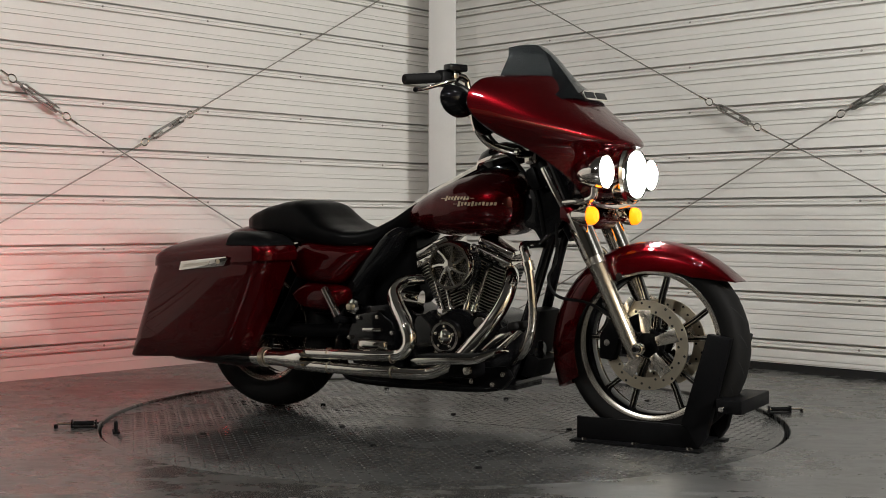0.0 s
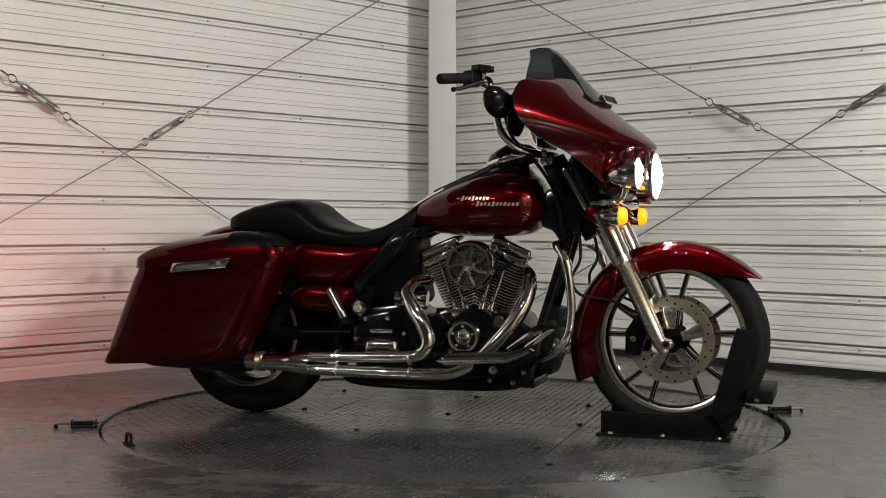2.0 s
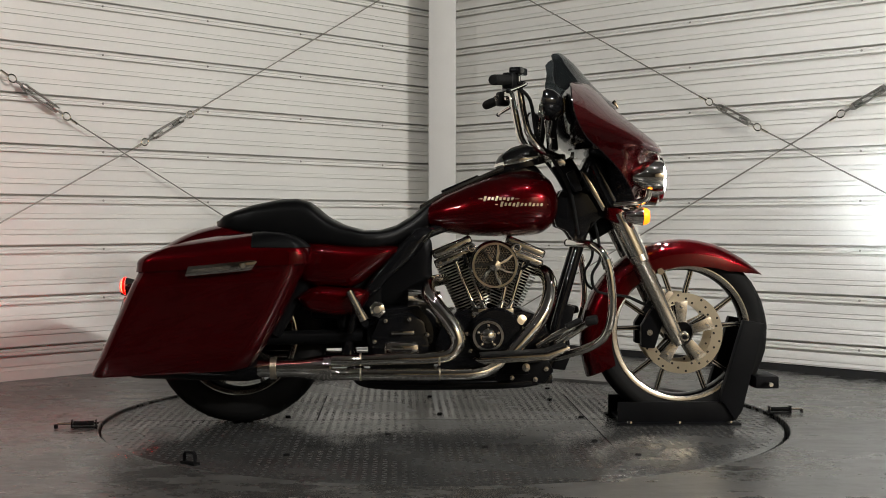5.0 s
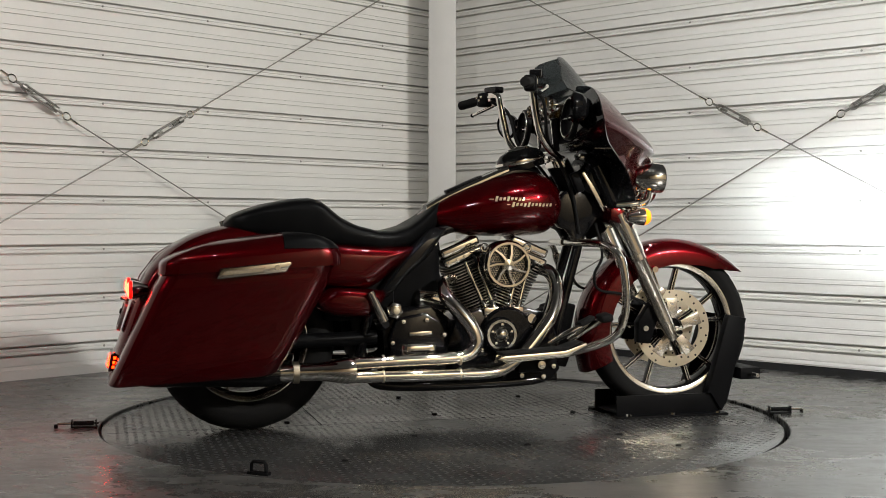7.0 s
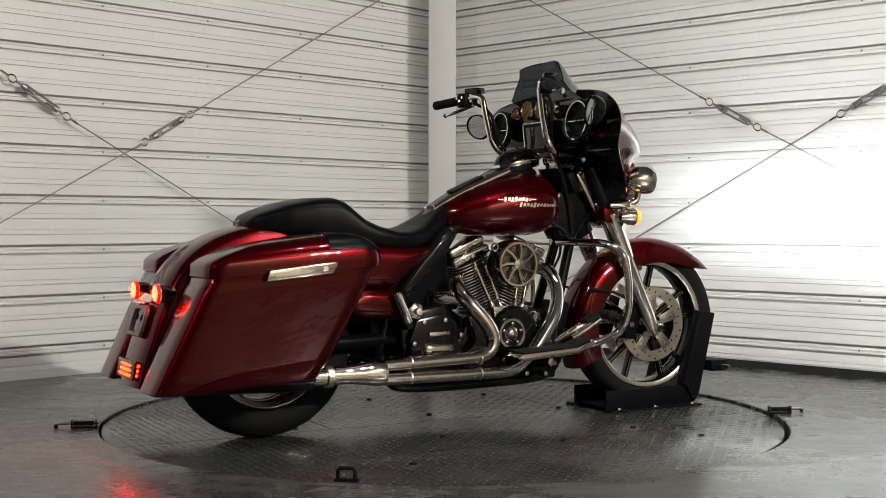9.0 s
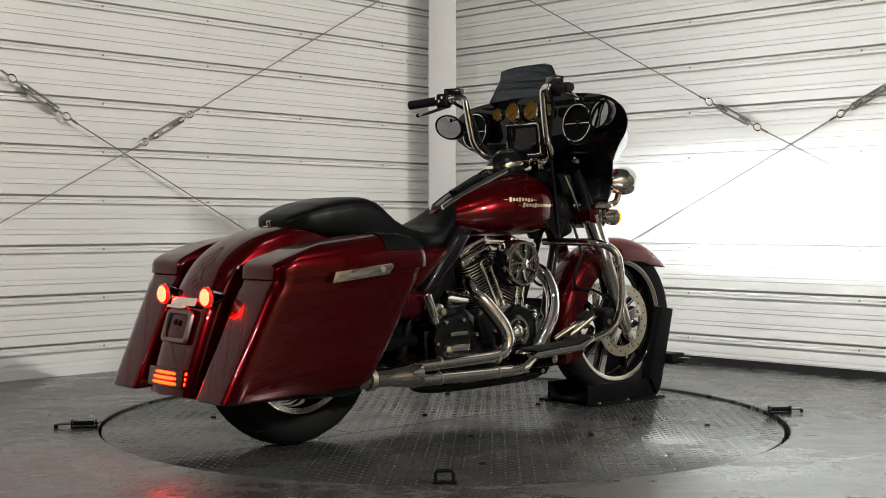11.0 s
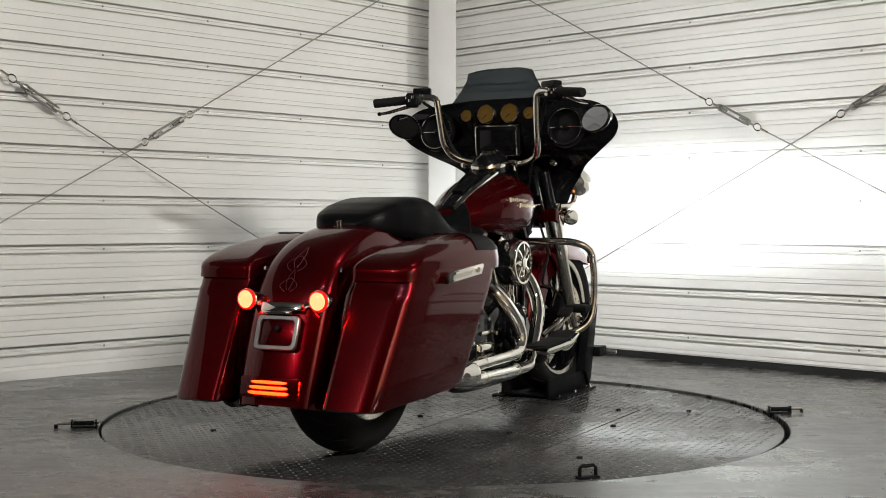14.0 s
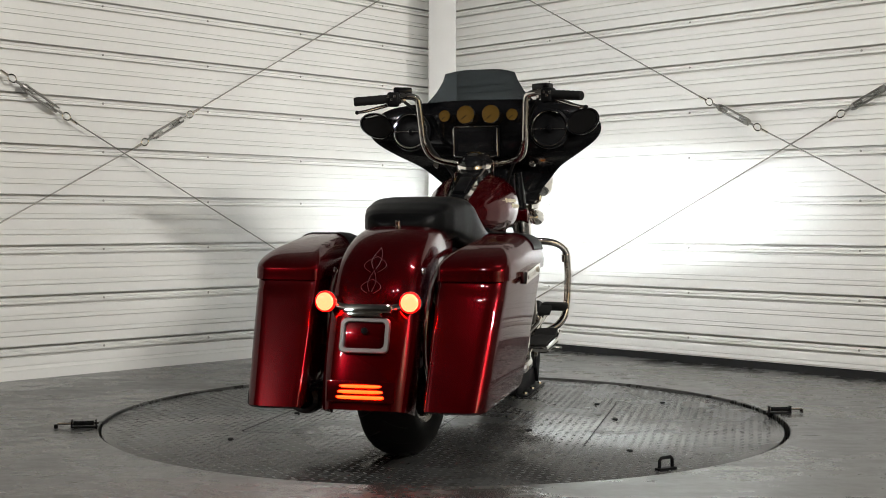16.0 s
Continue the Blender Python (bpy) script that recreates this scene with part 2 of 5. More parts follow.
def build_floor():
    """Concrete slab with the round pit of the turntable cut out of it."""
    global FLOOR
    bm = bmesh.new()
    seg = 128
    hole = [Vector((0.006 + 1.271 * math.cos(2 * math.pi * k / seg), 1.271 * math.sin(2 * math.pi * k / seg), FLOOR_Z)) for k in range(seg)]
    c0 = [left_wall(-0.3, -0.3, 0), left_wall(ROOM, -0.3, 0), left_wall(ROOM, ROOM, 0), left_wall(-0.3, ROOM, 0)]

    def out(d):
        best = 1e9
        for a, b in zip(c0, c0[1:] + c0[:1]):
            e = b - a
            den = d.x * e.y - d.y * e.x
            if abs(den) > 1e-9:
                k = (a.x * e.y - a.y * e.x) / den
                f = (a.x * d.y - a.y * d.x) / den
                if k > 0 and -1e-6 <= f <= 1 + 1e-6:
                    best = min(best, k)
        return d * best
    rows = [[h - Vector((0, 0, 0.12)) for h in hole], [h - Vector((0, 0, 0.003)) for h in hole],
            [Vector((h.x * 1.0025, h.y * 1.0025, FLOOR_Z)) for h in hole]]
    for f in (0.1, 0.3, 0.6, 1.0):
        rows.append([Vector((h.x, h.y, FLOOR_Z)).lerp(out(Vector((h.x, h.y, 0)).normalized()) + Vector((0, 0, FLOOR_Z)), f) for h in hole])
    loft(rows, caps=False, bm=bm)
    FLOOR = part("floor", bm, CONCRETE, None, "dark sealed concrete floor with scuffs and dust", kind="structure", category="floor", apply=False)
    bm = bmesh.new()
    bmesh.ops.create_circle(bm, cap_ends=True, segments=64, radius=1.4)
    bmesh.ops.translate(bm, vec=(0, 0, -0.10), verts=bm.verts)
    bmesh.ops.solidify(bm, geom=bm.faces[:], thickness=0.02)
    part("pit_bottom", bm, PIT, None, "dark bottom of the turntable pit", kind="structure", category="floor", apply=False)


def siding_profile():
    """Offsets off the wall and heights of one course: a main rib at its top and two pairs of shallow ribs."""
    p = [(0.0, 0.029)]
    for z, deep in ((0.073, 0.010), (0.096, 0.005), (0.148, 0.010), (0.170, 0.005)):
        p += [(0.0, z - 0.0024), (-deep, z - 0.0019), (-deep, z + 0.0012), (0.0, z + 0.0017)]
    p += [(0.0, PITCH - 0.0270), (-0.020, PITCH - 0.0262), (-0.020, PITCH - 0.0165), (0.006, PITCH - 0.0145), (0.006, PITCH - 0.004), (0.0, PITCH - 0.002), (0.0, PITCH + 0.001),
          (0.005, PITCH + 0.003), (0.005, PITCH + 0.0135), (-0.040, PITCH + 0.0147), (-0.040, PITCH + 0.0245), (0.0, PITCH + 0.0255), (0.0, PITCH + 0.029)]
    return p


def build_wall(name, place, label, bolts, ROOM):
    bm = bmesh.new()
    pts = [place(-0.2, -0.06, 0.0), place(ROOM, -0.06, 0.0), place(ROOM, -0.06, CEIL), place(-0.2, -0.06, CEIL)]
    a = [bm.verts.new(p) for p in pts]
    n = place(0, -1, 0) - place(0, 0, 0)
    b = [bm.verts.new(p + n * 0.12) for p in pts]
    bm.faces.new(a)
    bm.faces.new(b[::-1])
    for i in range(4):
        j = (i + 1) % 4
        bm.faces.new((a[i], b[i], b[j], a[j]))
    wall = part(name, bm, SIDING, None, label, kind="structure", category="wall", apply=False)
    prof = siding_profile()
    for row in range(-1, 12):
        z0 = RIB0 - PITCH + row * PITCH
        rings = []
        for s in (0.0, ROOM):
            rings.append([place(s, h, max(z0 + z, 0.045)) for h, z in prof])
        bm = loft(rings, close=False, caps=False)
        part("siding_course", bm, SIDING, wall, apply=False, angle=20)
        for s in bolts:
            if row < 0 or row > 8:
                continue
            c = place(s, 0.010, z0 + PITCH)
            out = place(s, 1.0, 0) - place(s, 0, 0)
            bm = lathe([(0.0, 0.0060), (0.002, 0.0060), (0.0022, 0.0038), (0.005, 0.0034), (0.0055, 0.0)], c, out, 8)
            part("screw", bm, ROD, wall, apply=False)
    return wall


def build_room():
    build_floor()
    build_wall("wall_left", left_wall, "white ribbed steel siding wall with screw heads", (0.526, 1.155, 1.781, 2.398, 3.02, 3.64), 8.2)
    build_wall("wall_right", right_wall, "white ribbed steel siding wall, lit by the headlamp", (0.869, 1.815, 2.763, 3.71), 3.9)
    # unseen wall added past the siding so the bags reflect dark
    flat([right_wall(ROOM, -0.06, 0), right_wall(3.9, -0.06, 0), right_wall(3.9, -0.06, CEIL), right_wall(ROOM, -0.06, CEIL)], "wall_far", DARKWALL, 0.1, label="unseen dark wall beyond the siding, added for dark reflections", category="wall")
    # base rail under the left siding; right, a dark strip painting the gap's shade
    for nm, place, mt, hh in (("baseboard_left", left_wall, SIDING, 0.010), ("base_gap_right", right_wall, PIT, 0.006)):
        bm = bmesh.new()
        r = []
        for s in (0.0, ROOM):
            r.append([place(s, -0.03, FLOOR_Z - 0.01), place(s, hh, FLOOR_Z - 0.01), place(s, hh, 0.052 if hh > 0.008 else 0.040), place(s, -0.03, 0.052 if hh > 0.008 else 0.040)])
        loft(r, bm=bm)
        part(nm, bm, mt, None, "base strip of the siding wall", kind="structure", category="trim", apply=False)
    # unseen walls behind the camera and ceiling, toned for what paint and chrome reflect
    flat([left_wall(ROOM, -0.1, 0), left_wall(ROOM, ROOM, 0), left_wall(ROOM, ROOM, CEIL), left_wall(ROOM, -0.1, CEIL)], "wall_back", DARKWALL, 0.1, label="unseen dark wall behind the camera, added for dark reflections", category="wall")
    flat([right_wall(ROOM, -0.1, 0), right_wall(ROOM, -0.1, CEIL), right_wall(ROOM, ROOM, CEIL), right_wall(ROOM, ROOM, 0)], "wall_side", TANWALL, 0.1, label="plain tan wall beside the turntable", category="wall")
    flat([left_wall(-0.2, -0.2, CEIL), left_wall(-0.2, ROOM, CEIL), left_wall(ROOM, ROOM, CEIL), left_wall(ROOM, -0.2, CEIL)], "ceiling", CEILING, 0.1, label="unseen dark ceiling closing the room", category="ceiling")
    # corner post
    part("corner_post", box((-0.006, 2.735, CEIL / 2), (0.161, 0.15, CEIL), 0.006), POST, None, "white painted square steel post in the corner", kind="structure", category="post", apply=False)


build_room()
SHIFT = Matrix.Identity(4)


# ================= bracing rods on the walls =================
def brace(place, a, b, turn, h, label):
    """A tie rod from a to b with a turnbuckle between two eyes at turn = (s, z), (s, z)."""
    thing = new("brace_rod")
    tagged(thing, label, "tie rod", "wall bracing")
    P = lambda q, dh=0.0: place(q[0], h + dh, q[1])
    e0, e1 = turn
    part("rod", tube([P(a), P(e0)], 0.0034, 8), ROD, thing, apply=False)
    part("rod", tube([P(e1), P(b)], 0.0034, 8), ROD, thing, apply=False)
    d = (P(e1) - P(e0))
    ln = d.length
    d.normalize()
    nrm = (place(0, 1, 0) - place(0, 0, 0))
    side = d.cross(nrm)
    for c, k in ((P(e0), 1), (P(e1), -1)):
        ring = [c + d * (k * 0.018) + (d * math.cos(q) * 1.25 + side * math.sin(q)) * 0.017 for q in [2 * math.pi * j / 20 for j in range(21)]]
        part("eye", tube(ring, 0.0042, 8, smooth=False), CHROME, thing, apply=False)
    for c, k in ((P(e0), -1), (P(e1), 1)):
        part("sleeve", tube([c + d * (k * 0.006), c + d * (k * 0.046)], 0.0062, 8), ALLOY, thing, "pressed metal sleeve", apply=False)
    m0, m1 = P(e0) + d * 0.085, P(e1) - d * 0.085
    part("threaded_shank", tube([P(e0) + d * 0.04, m0 + d * 0.05], 0.006, 8), ROD, thing, apply=False)
    part("threaded_shank", tube([m1 - d * 0.05, P(e1) - d * 0.04], 0.006, 8), ROD, thing, apply=False)
    bm = bmesh.new()
    for sg in (-1, 1):
        tube([m0 + side * (0.013 * sg), m1 + side * (0.013 * sg)], 0.0055, 8, bm=bm)
    for c in (m0, m1):
        lathe([(-0.012, 0.0), (-0.012, 0.013), (0.012, 0.017), (0.012, 0.0)], c, d, 12, bm=bm)
    part("turnbuckle", bm, ROD, thing, "galvanised open turnbuckle body", apply=False)


brace(left_wall, (4.6, 2.38), (0.20, 0.0), ((2.905, 1.41), (2.601, 1.235)), 0.050, "steel tie rod with turnbuckle crossing the siding wall")
brace(left_wall, (4.3, 0.02), (0.15, 2.30), ((2.195, 1.136), (1.896, 1.307)), 0.036, "steel tie rod with turnbuckle crossing the siding wall")
brace(right_wall, (0.15, 2.37), (4.6, 0.02), ((1.947, 1.375), (2.257, 1.214)), 0.056, "steel tie rod with turnbuckle crossing the siding wall")
brace(right_wall, (0.20, 0.0), (4.4, 2.22), ((2.660, 1.256), (2.96, 1.406)), 0.040, "steel tie rod with turnbuckle crossing the siding wall")


# ================= turntable =================
def build_turntable():
    table = part("turntable", lathe([(-0.06, RT - 0.004), (-0.002, RT), (0.0, RT - 0.003), (0.0, 0.0)], (0, 0, 0), (0, 0, 1), 128), PLATE, None,
                 "round dark checker-plate turntable, slightly worn", category="turntable", apply=False)
    # raised lozenges of the checker plate, in two alternating directions
    verts, faces = [], []
    rnd = random.Random(3)
    step = 0.030
    n = int(RT / step) + 1
    ang0 = radians(PSI)
    for i in range(-n, n + 1):
        for j in range(-n, n + 1):
            x, y = i * step, j * step
            if math.hypot(x, y) > RT - 0.03:
                continue
            a = radians(45 if (i + j) % 2 else -45) + ang0
            cx, cy = x * math.cos(ang0) - y * math.sin(ang0), x * math.sin(ang0) + y * math.cos(ang0)
            l, w, h = 0.0125, 0.0036, 0.0009 + rnd.uniform(-0.0002, 0.0002)
            c, s = math.cos(a), math.sin(a)
            k = len(verts)
            for u, v, z in ((-l, 0, 0), (-l * 0.4, -w, 0), (l * 0.4, -w, 0), (l, 0, 0), (l * 0.4, w, 0), (-l * 0.4, w, 0),
                            (-l * 0.5, 0, h), (l * 0.5, 0, h)):
                verts.append((cx + u * c - v * s, cy + u * s + v * c, z + 0.0002))
            faces += [(k, k + 1, k + 6), (k + 1, k + 2, k + 7, k + 6), (k + 2, k + 3, k + 7), (k + 3, k + 4, k + 7), (k + 4, k + 5, k + 6, k + 7), (k + 5, k, k + 6)]
    me = bpy.data.meshes.new("tread")
    me.from_pydata(verts, [], faces)
    me.materials.append(TREAD)
    tr = new("tread", me)
    tr.parent = table
    tagged(tr, "raised lozenge treads of the checker plate", kind="stuff")
    # joints between the plates
    def joint(p, q, w=0.0035):
        p, q = Vector((*p, 0)), Vector((*q, 0))
        d = (q - p).normalized().cross(Vector((0, 0, 1))) * (w / 2)
        bm = bmesh.new()
        vs = [bm.verts.new(v) for v in (p - d + Vector((0, 0, 0.0008)), q - d + Vector((0, 0, 0.0008)), q + d + Vector((0, 0, 0.0008)), p + d + Vector((0, 0, 0.0008)))]
        bm.faces.new(vs)
        bmesh.ops.solidify(bm, geom=bm.faces[:], thickness=0.0006)
        part("plate_joint", bm, PIT, table, "dark joint between two plates", apply=False)
    ch = lambda a, b: (a * math.cos(ang0) - b * math.sin(ang0), a * math.sin(ang0) + b * math.cos(ang0))
    joint(ch(-1.245, -0.045), ch(1.245, -0.045))
    joint(ch(-0.475, -0.045), ch(-0.475, 0.62))
    joint(ch(-0.475, 0.62), ch(0.545, 0.62))
    joint(ch(0.545, 0.62), ch(0.545, -0.60))
    joint(ch(-0.475, -0.60), ch(0.545, -0.60))
    # bolt heads
    for x, y in ((0.49, 0.20), (0.66, -0.30), (-0.043, 0.083), (-0.56, -0.19), (-0.25, 0.52), (0.25, 0.62), (-0.05, -0.42), (0.35, -0.55), (-0.82, 0.30), (-0.2, -0.9), (0.85, -0.5), (0.15, 0.95)):
        part("bolt", lathe([(0.0, 0.011), (0.005, 0.010), (0.006, 0.006), (0.006, 0.0)], (x, y, 0.0), (0, 0, 1), 10), IRON, table, apply=False)
    # pull handle at the rim
    u = Vector((-0.427, -1.174, 0)).normalized()
    v = Vector((-u.y, u.x, 0))
    c = u * 1.205
    bm = tube([c - v * 0.026, c - v * 0.026 + Vector((0, 0, 0.030)), c - v * 0.020 + Vector((0, 0, 0.037)), c + v * 0.018 + Vector((0, 0, 0.038)), c + v * 0.025 + Vector((0, 0, 0.031)), c + v * 0.026], 0.0055, 10, smooth=False)
    box(c + Vector((0, 0, 0.004)), (0.024, 0.070, 0.008), 0.002, (0, 0, math.degrees(math.atan2(u.y, u.x))), bm=bm)
    part("pull_handle", bm, IRON, table, "black bent steel pull handle at the rim", apply=False)
    return table


TABLE = build_turntable()


def barrel_latch(m, name_label):
    """A spring round a bolt on a thin base plate, the bolt's free end bent down."""
    thing = new("spring_latch")
    tagged(thing, name_label, "latch", "floor latches of the turntable")
    part("base_plate", box((0.004, 0, 0.0025), (0.088, 0.034, 0.005), 0.0015), IRON, thing, apply=False)
    coil = []
    for k in range(8):
        coil += [(-0.036 + 0.009 * k, 0.0070), (-0.0335 + 0.009 * k, 0.0088), (-0.0305 + 0.009 * k, 0.0088), (-0.028 + 0.009 * k, 0.0070)]
    part("spring", lathe(coil, (0, 0, 0.0155), (1, 0, 0), 14), IRON, thing, "black coil spring", apply=False)
    part("bolt_rod", tube([(0.052, 0, 0.0155), (-0.085, 0, 0.0155), (-0.092, -0.004, 0.013), (-0.094, -0.016, 0.008)], 0.0048, 10, smooth=False), CHROME, thing, apply=False)
    part("knob", lathe([(-0.008, 0.0), (-0.007, 0.007), (0.007, 0.007), (0.008, 0.0)], (-0.094, -0.018, 0.0085), (0, 0, 1), 10), IRON, thing, apply=False)
    for x in (-0.041, 0.043):
        part("end_plate", box((x, 0, 0.014), (0.004, 0.024, 0.028), 0.001), IRON, thing, apply=False)
    thing.matrix_basis = m
    return thing


barrel_latch(pose(-1.285, -0.285, FLOOR_Z, 0, 0, 8), "black steel spring bolt latch on the concrete floor")
barrel_latch(pose(1.305, 0.080, FLOOR_Z, 0, 0, 186), "black steel spring bolt latch on the concrete floor")

# ================= wheel chock =================
SHIFT = pose(0, LAT, 0)


def build_chock():
    chock = new("wheel_chock")
    tagged(chock, "black steel front wheel clamp bolted on the turntable", "wheel chock")
    for sg in (-1, 1):
        y = 0.105 * sg
        bm = prism([(0.64, 0.004), (1.065, 0.004), (1.085, 0.03), (1.03, 0.082), (0.64, 0.082)], y - 0.006, y + 0.006, 0.002)
        part("side_rail", bm, IRON, chock)
        bm = prism([(1.075, 0.012), (1.03, 0.082), (1.015, 0.082), (1.105, 0.385), (1.180, 0.372), (1.165, 0.31), (1.10, 0.05)], y - 0.020, y + 0.020, 0.004)
        part("clamp_arm", bm, IRON, chock, "leaning black steel clamp arm")
        part("foot", box((0.86, y + 0.022 * sg, 0.004), (0.46, 0.05, 0.008), 0.002), IRON, chock)
        for x in (0.68, 0.86, 1.05):
            part("bolt_head", lathe([(0.0, 0.011), (0.008, 0.010), (0.009, 0.0)], (x, y + 0.03 * sg, 0.008), (0, 0, 1), 8), CHROME, chock)
    part("base_plate", box((0.86, 0, 0.014), (0.42, 0.20, 0.010), 0.002), IRON, chock)
    part("tie_bar", box((1.185, 0.0, 0.158), (0.085, 0.30, 0.045), 0.004), IRON, chock)
    part("clamp_screw", tube([(1.18, -0.16, 0.158), (1.18, -0.215, 0.158)], 0.008, 10), CHROME, chock)
    return chock


CHOCK = build_chock()

# ================= motorcycle =================
BIKE = new("motorcycle")
tagged(BIKE, "dark red touring motorcycle with black seat and chrome, lights on", "motorcycle")
STEER = pose(0.55, 0, 0) @ pose(0, 0, 0, 0, 0, -2.5) @ pose(-0.55, 0, 0)
REAR, FRONT = Vector((-0.755, 0, 0.322)), Vector((0.885, 0, 0.335))


def wheel(name, c, r_out, width, r_rim, discs, label):
    """A cast wheel: rim as the part, with tyre, hub, spokes and brake discs under it."""
    hw = width / 2
    lip = [(-hw * 0.78, r_rim + 0.006), (-hw * 0.82, r_rim - 0.004), (-hw * 0.62, r_rim - 0.020), (-hw * 0.25, r_rim - 0.026), (hw * 0.25, r_rim - 0.026),
           (hw * 0.62, r_rim - 0.020), (hw * 0.82, r_rim - 0.004), (hw * 0.78, r_rim + 0.006)]
    w = part(name, lathe(lip, c, (0, 1, 0), 64, closed=True), BLACK, BIKE, label)
    for sg in (-1, 1):
        part("rim_lip", lathe([(sg * hw * 0.835, r_rim - 0.001), (sg * hw * 0.845, r_rim - 0.004), (sg * hw * 0.74, r_rim - 0.0195), (sg * hw * 0.71, r_rim - 0.017)], c, (0, 1, 0), 64, closed=True), ALLOY, w, "machined silver rim lip")
    prof = [(-hw * 0.80, r_rim)]
    for k in range(13):
        a = math.pi * (k / 12)
        prof.append((-hw * math.cos(a) * (1.0 if 0 < k < 12 else 0.97), r_rim + 0.022 + (r_out - r_rim - 0.022) * math.sin(a) ** 0.62))
    prof += [(hw * 0.80, r_rim), (hw * 0.5, r_rim - 0.003), (-hw * 0.5, r_rim - 0.003)]
    tyre = part("tyre", lathe(prof, c, (0, 1, 0), 72, closed=True), RUBBER, w, "black rubber tyre with grooved tread")
    bm = bmesh.new()
    for k in range(22):
        for sg in (-1, 1):
            a = 2 * math.pi * (k + (0.5 if sg > 0 else 0)) / 22
            pts = []
            for q in range(5):
                f = q / 4
                yy = sg * hw * (0.12 + 0.66 * f)
                cosv = min(1.0, abs(yy) / hw)
                rr = r_rim + 0.022 + (r_out - r_rim - 0.022) * max(0.0, 1 - cosv * cosv) ** 0.31 - 0.0016
                aa = a + 0.16 * f
                pts.append(Vector(c) + Vector((rr * math.cos(aa), yy, rr * math.sin(aa))))
            tube(pts, 0.0026, 5, per=2, bm=bm)
    part("tread_groove", bm, PIT, w, "dark tread grooves", kind="stuff")
    part("hub", lathe([(-0.055, 0.012), (-0.055, 0.042), (-0.035, 0.050), (-0.02, 0.040), (0.02, 0.040), (0.035, 0.050), (0.055, 0.042), (0.055, 0.012)], c, (0, 1, 0), 32), SATIN, w)
    for k in range(5):
        a0 = 2 * math.pi * k / 5 + 0.35
        for sg in (-1, 1):
            bm = bmesh.new()
            rings = []
            for f in (0, 0.33, 0.66, 1.0):
                r = 0.036 + (r_rim - 0.022 - 0.036) * f
                aa = a0 + sg * (0.13 + 0.10 * f)
                t = Vector((-math.sin(aa), 0, math.cos(aa)))
                d = Vector((math.cos(aa), 0, math.sin(aa)))
                ww, tt = 0.0095 - 0.001 * f, 0.020 - 0.004 * f
                p = Vector(c) + d * r
                rings.append([p + t * ww + Vector((0, tt * .6, 0)), p + t * ww * .7 + Vector((0, tt, 0)), p - t * ww * .7 + Vector((0, tt, 0)), p - t * ww + Vector((0, tt * .6, 0)),
                              p - t * ww - Vector((0, tt * .6, 0)), p - t * ww * .7 - Vector((0, tt, 0)), p + t * ww * .7 - Vector((0, tt, 0)), p + t * ww - Vector((0, tt * .6, 0))])
            loft(rings, bm=bm)
            part("spoke", bm, BLACK, w)
            bm = bmesh.new()
            for ys in (-1, 1):
                e = []
                for q in rings:
                    off = Vector((0, 0.0006 * ys, 0))
                    i, j = (1, 2) if ys > 0 else (6, 5)
                    e.append((q[i] + off, q[j] + off))
                for lo, hi in ((0.0, 0.24), (0.76, 1.0)):
                    vs = [[bm.verts.new(p0 + (p1 - p0) * lo), bm.verts.new(p0 + (p1 - p0) * hi)] for p0, p1 in e]
                    for x0, x1 in zip(vs, vs[1:]):
                        bm.faces.new((x0[0], x0[1], x1[1], x1[0]))
            part("spoke_face", bm, ALLOY, w, "machined silver spoke face")
    for y in discs:
        bm = lathe([(-0.0025, 0.108), (-0.0025, 0.150), (0.0025, 0.150), (0.0025, 0.108)], (c[0], y, c[2]), (0, 1, 0), 64, closed=True)
        d = part("brake_disc", bm, STEEL, w, "drilled steel brake disc")
        bm = bmesh.new()
        for k in range(30):
            a = 2 * math.pi * k / 30
            r = (0.117, 0.129, 0.141)[k % 3]
            for ys in (-1, 1):
                lathe([(0, 0.0045), (0.0006 * ys, 0.0040), (0.0006 * ys, 0.0)], (c[0] + r * math.cos(a), y + 0.0026 * ys, c[2] + r * math.sin(a)), (0, 1, 0), 8, bm=bm)
        part("drill_hole", bm, PIT, d, "dark drilled holes", kind="stuff")
        for k in range(5):
            a = 2 * math.pi * k / 5 + 0.35
            dd = Vector((math.cos(a), 0, math.sin(a)))
            tt = Vector((-math.sin(a), 0, math.cos(a)))
            p = Vector((c[0], y, c[2]))
            o = [p + dd * 0.040 + tt * 0.016, p + dd * 0.118 + tt * 0.024, p + dd * 0.118 - tt * 0.024, p + dd * 0.040 - tt * 0.016]
            bm = prism([(q.x, q.z) for q in o], y - 0.004, y + 0.004, 0.0015)
            part("disc_carrier", bm, ALLOY, d)
            part("carrier_bolt", lathe([(-0.008, 0), (-0.007, 0.007), (0.007, 0.007), (0.008, 0)], p + dd * 0.098, (0, 1, 0), 8), CHROME, d)
    return w


SHIFT = pose(0, LAT, 0)
wheel("rear_wheel", REAR, 0.322, 0.180, 0.215, (), "black cast rear wheel with silver rim lip")
SHIFT = pose(0, LAT, 0) @ STEER
wheel("front_wheel", FRONT, 0.328, 0.130, 0.258, (-0.075, 0.075), "black cast front wheel with silver rim lip")


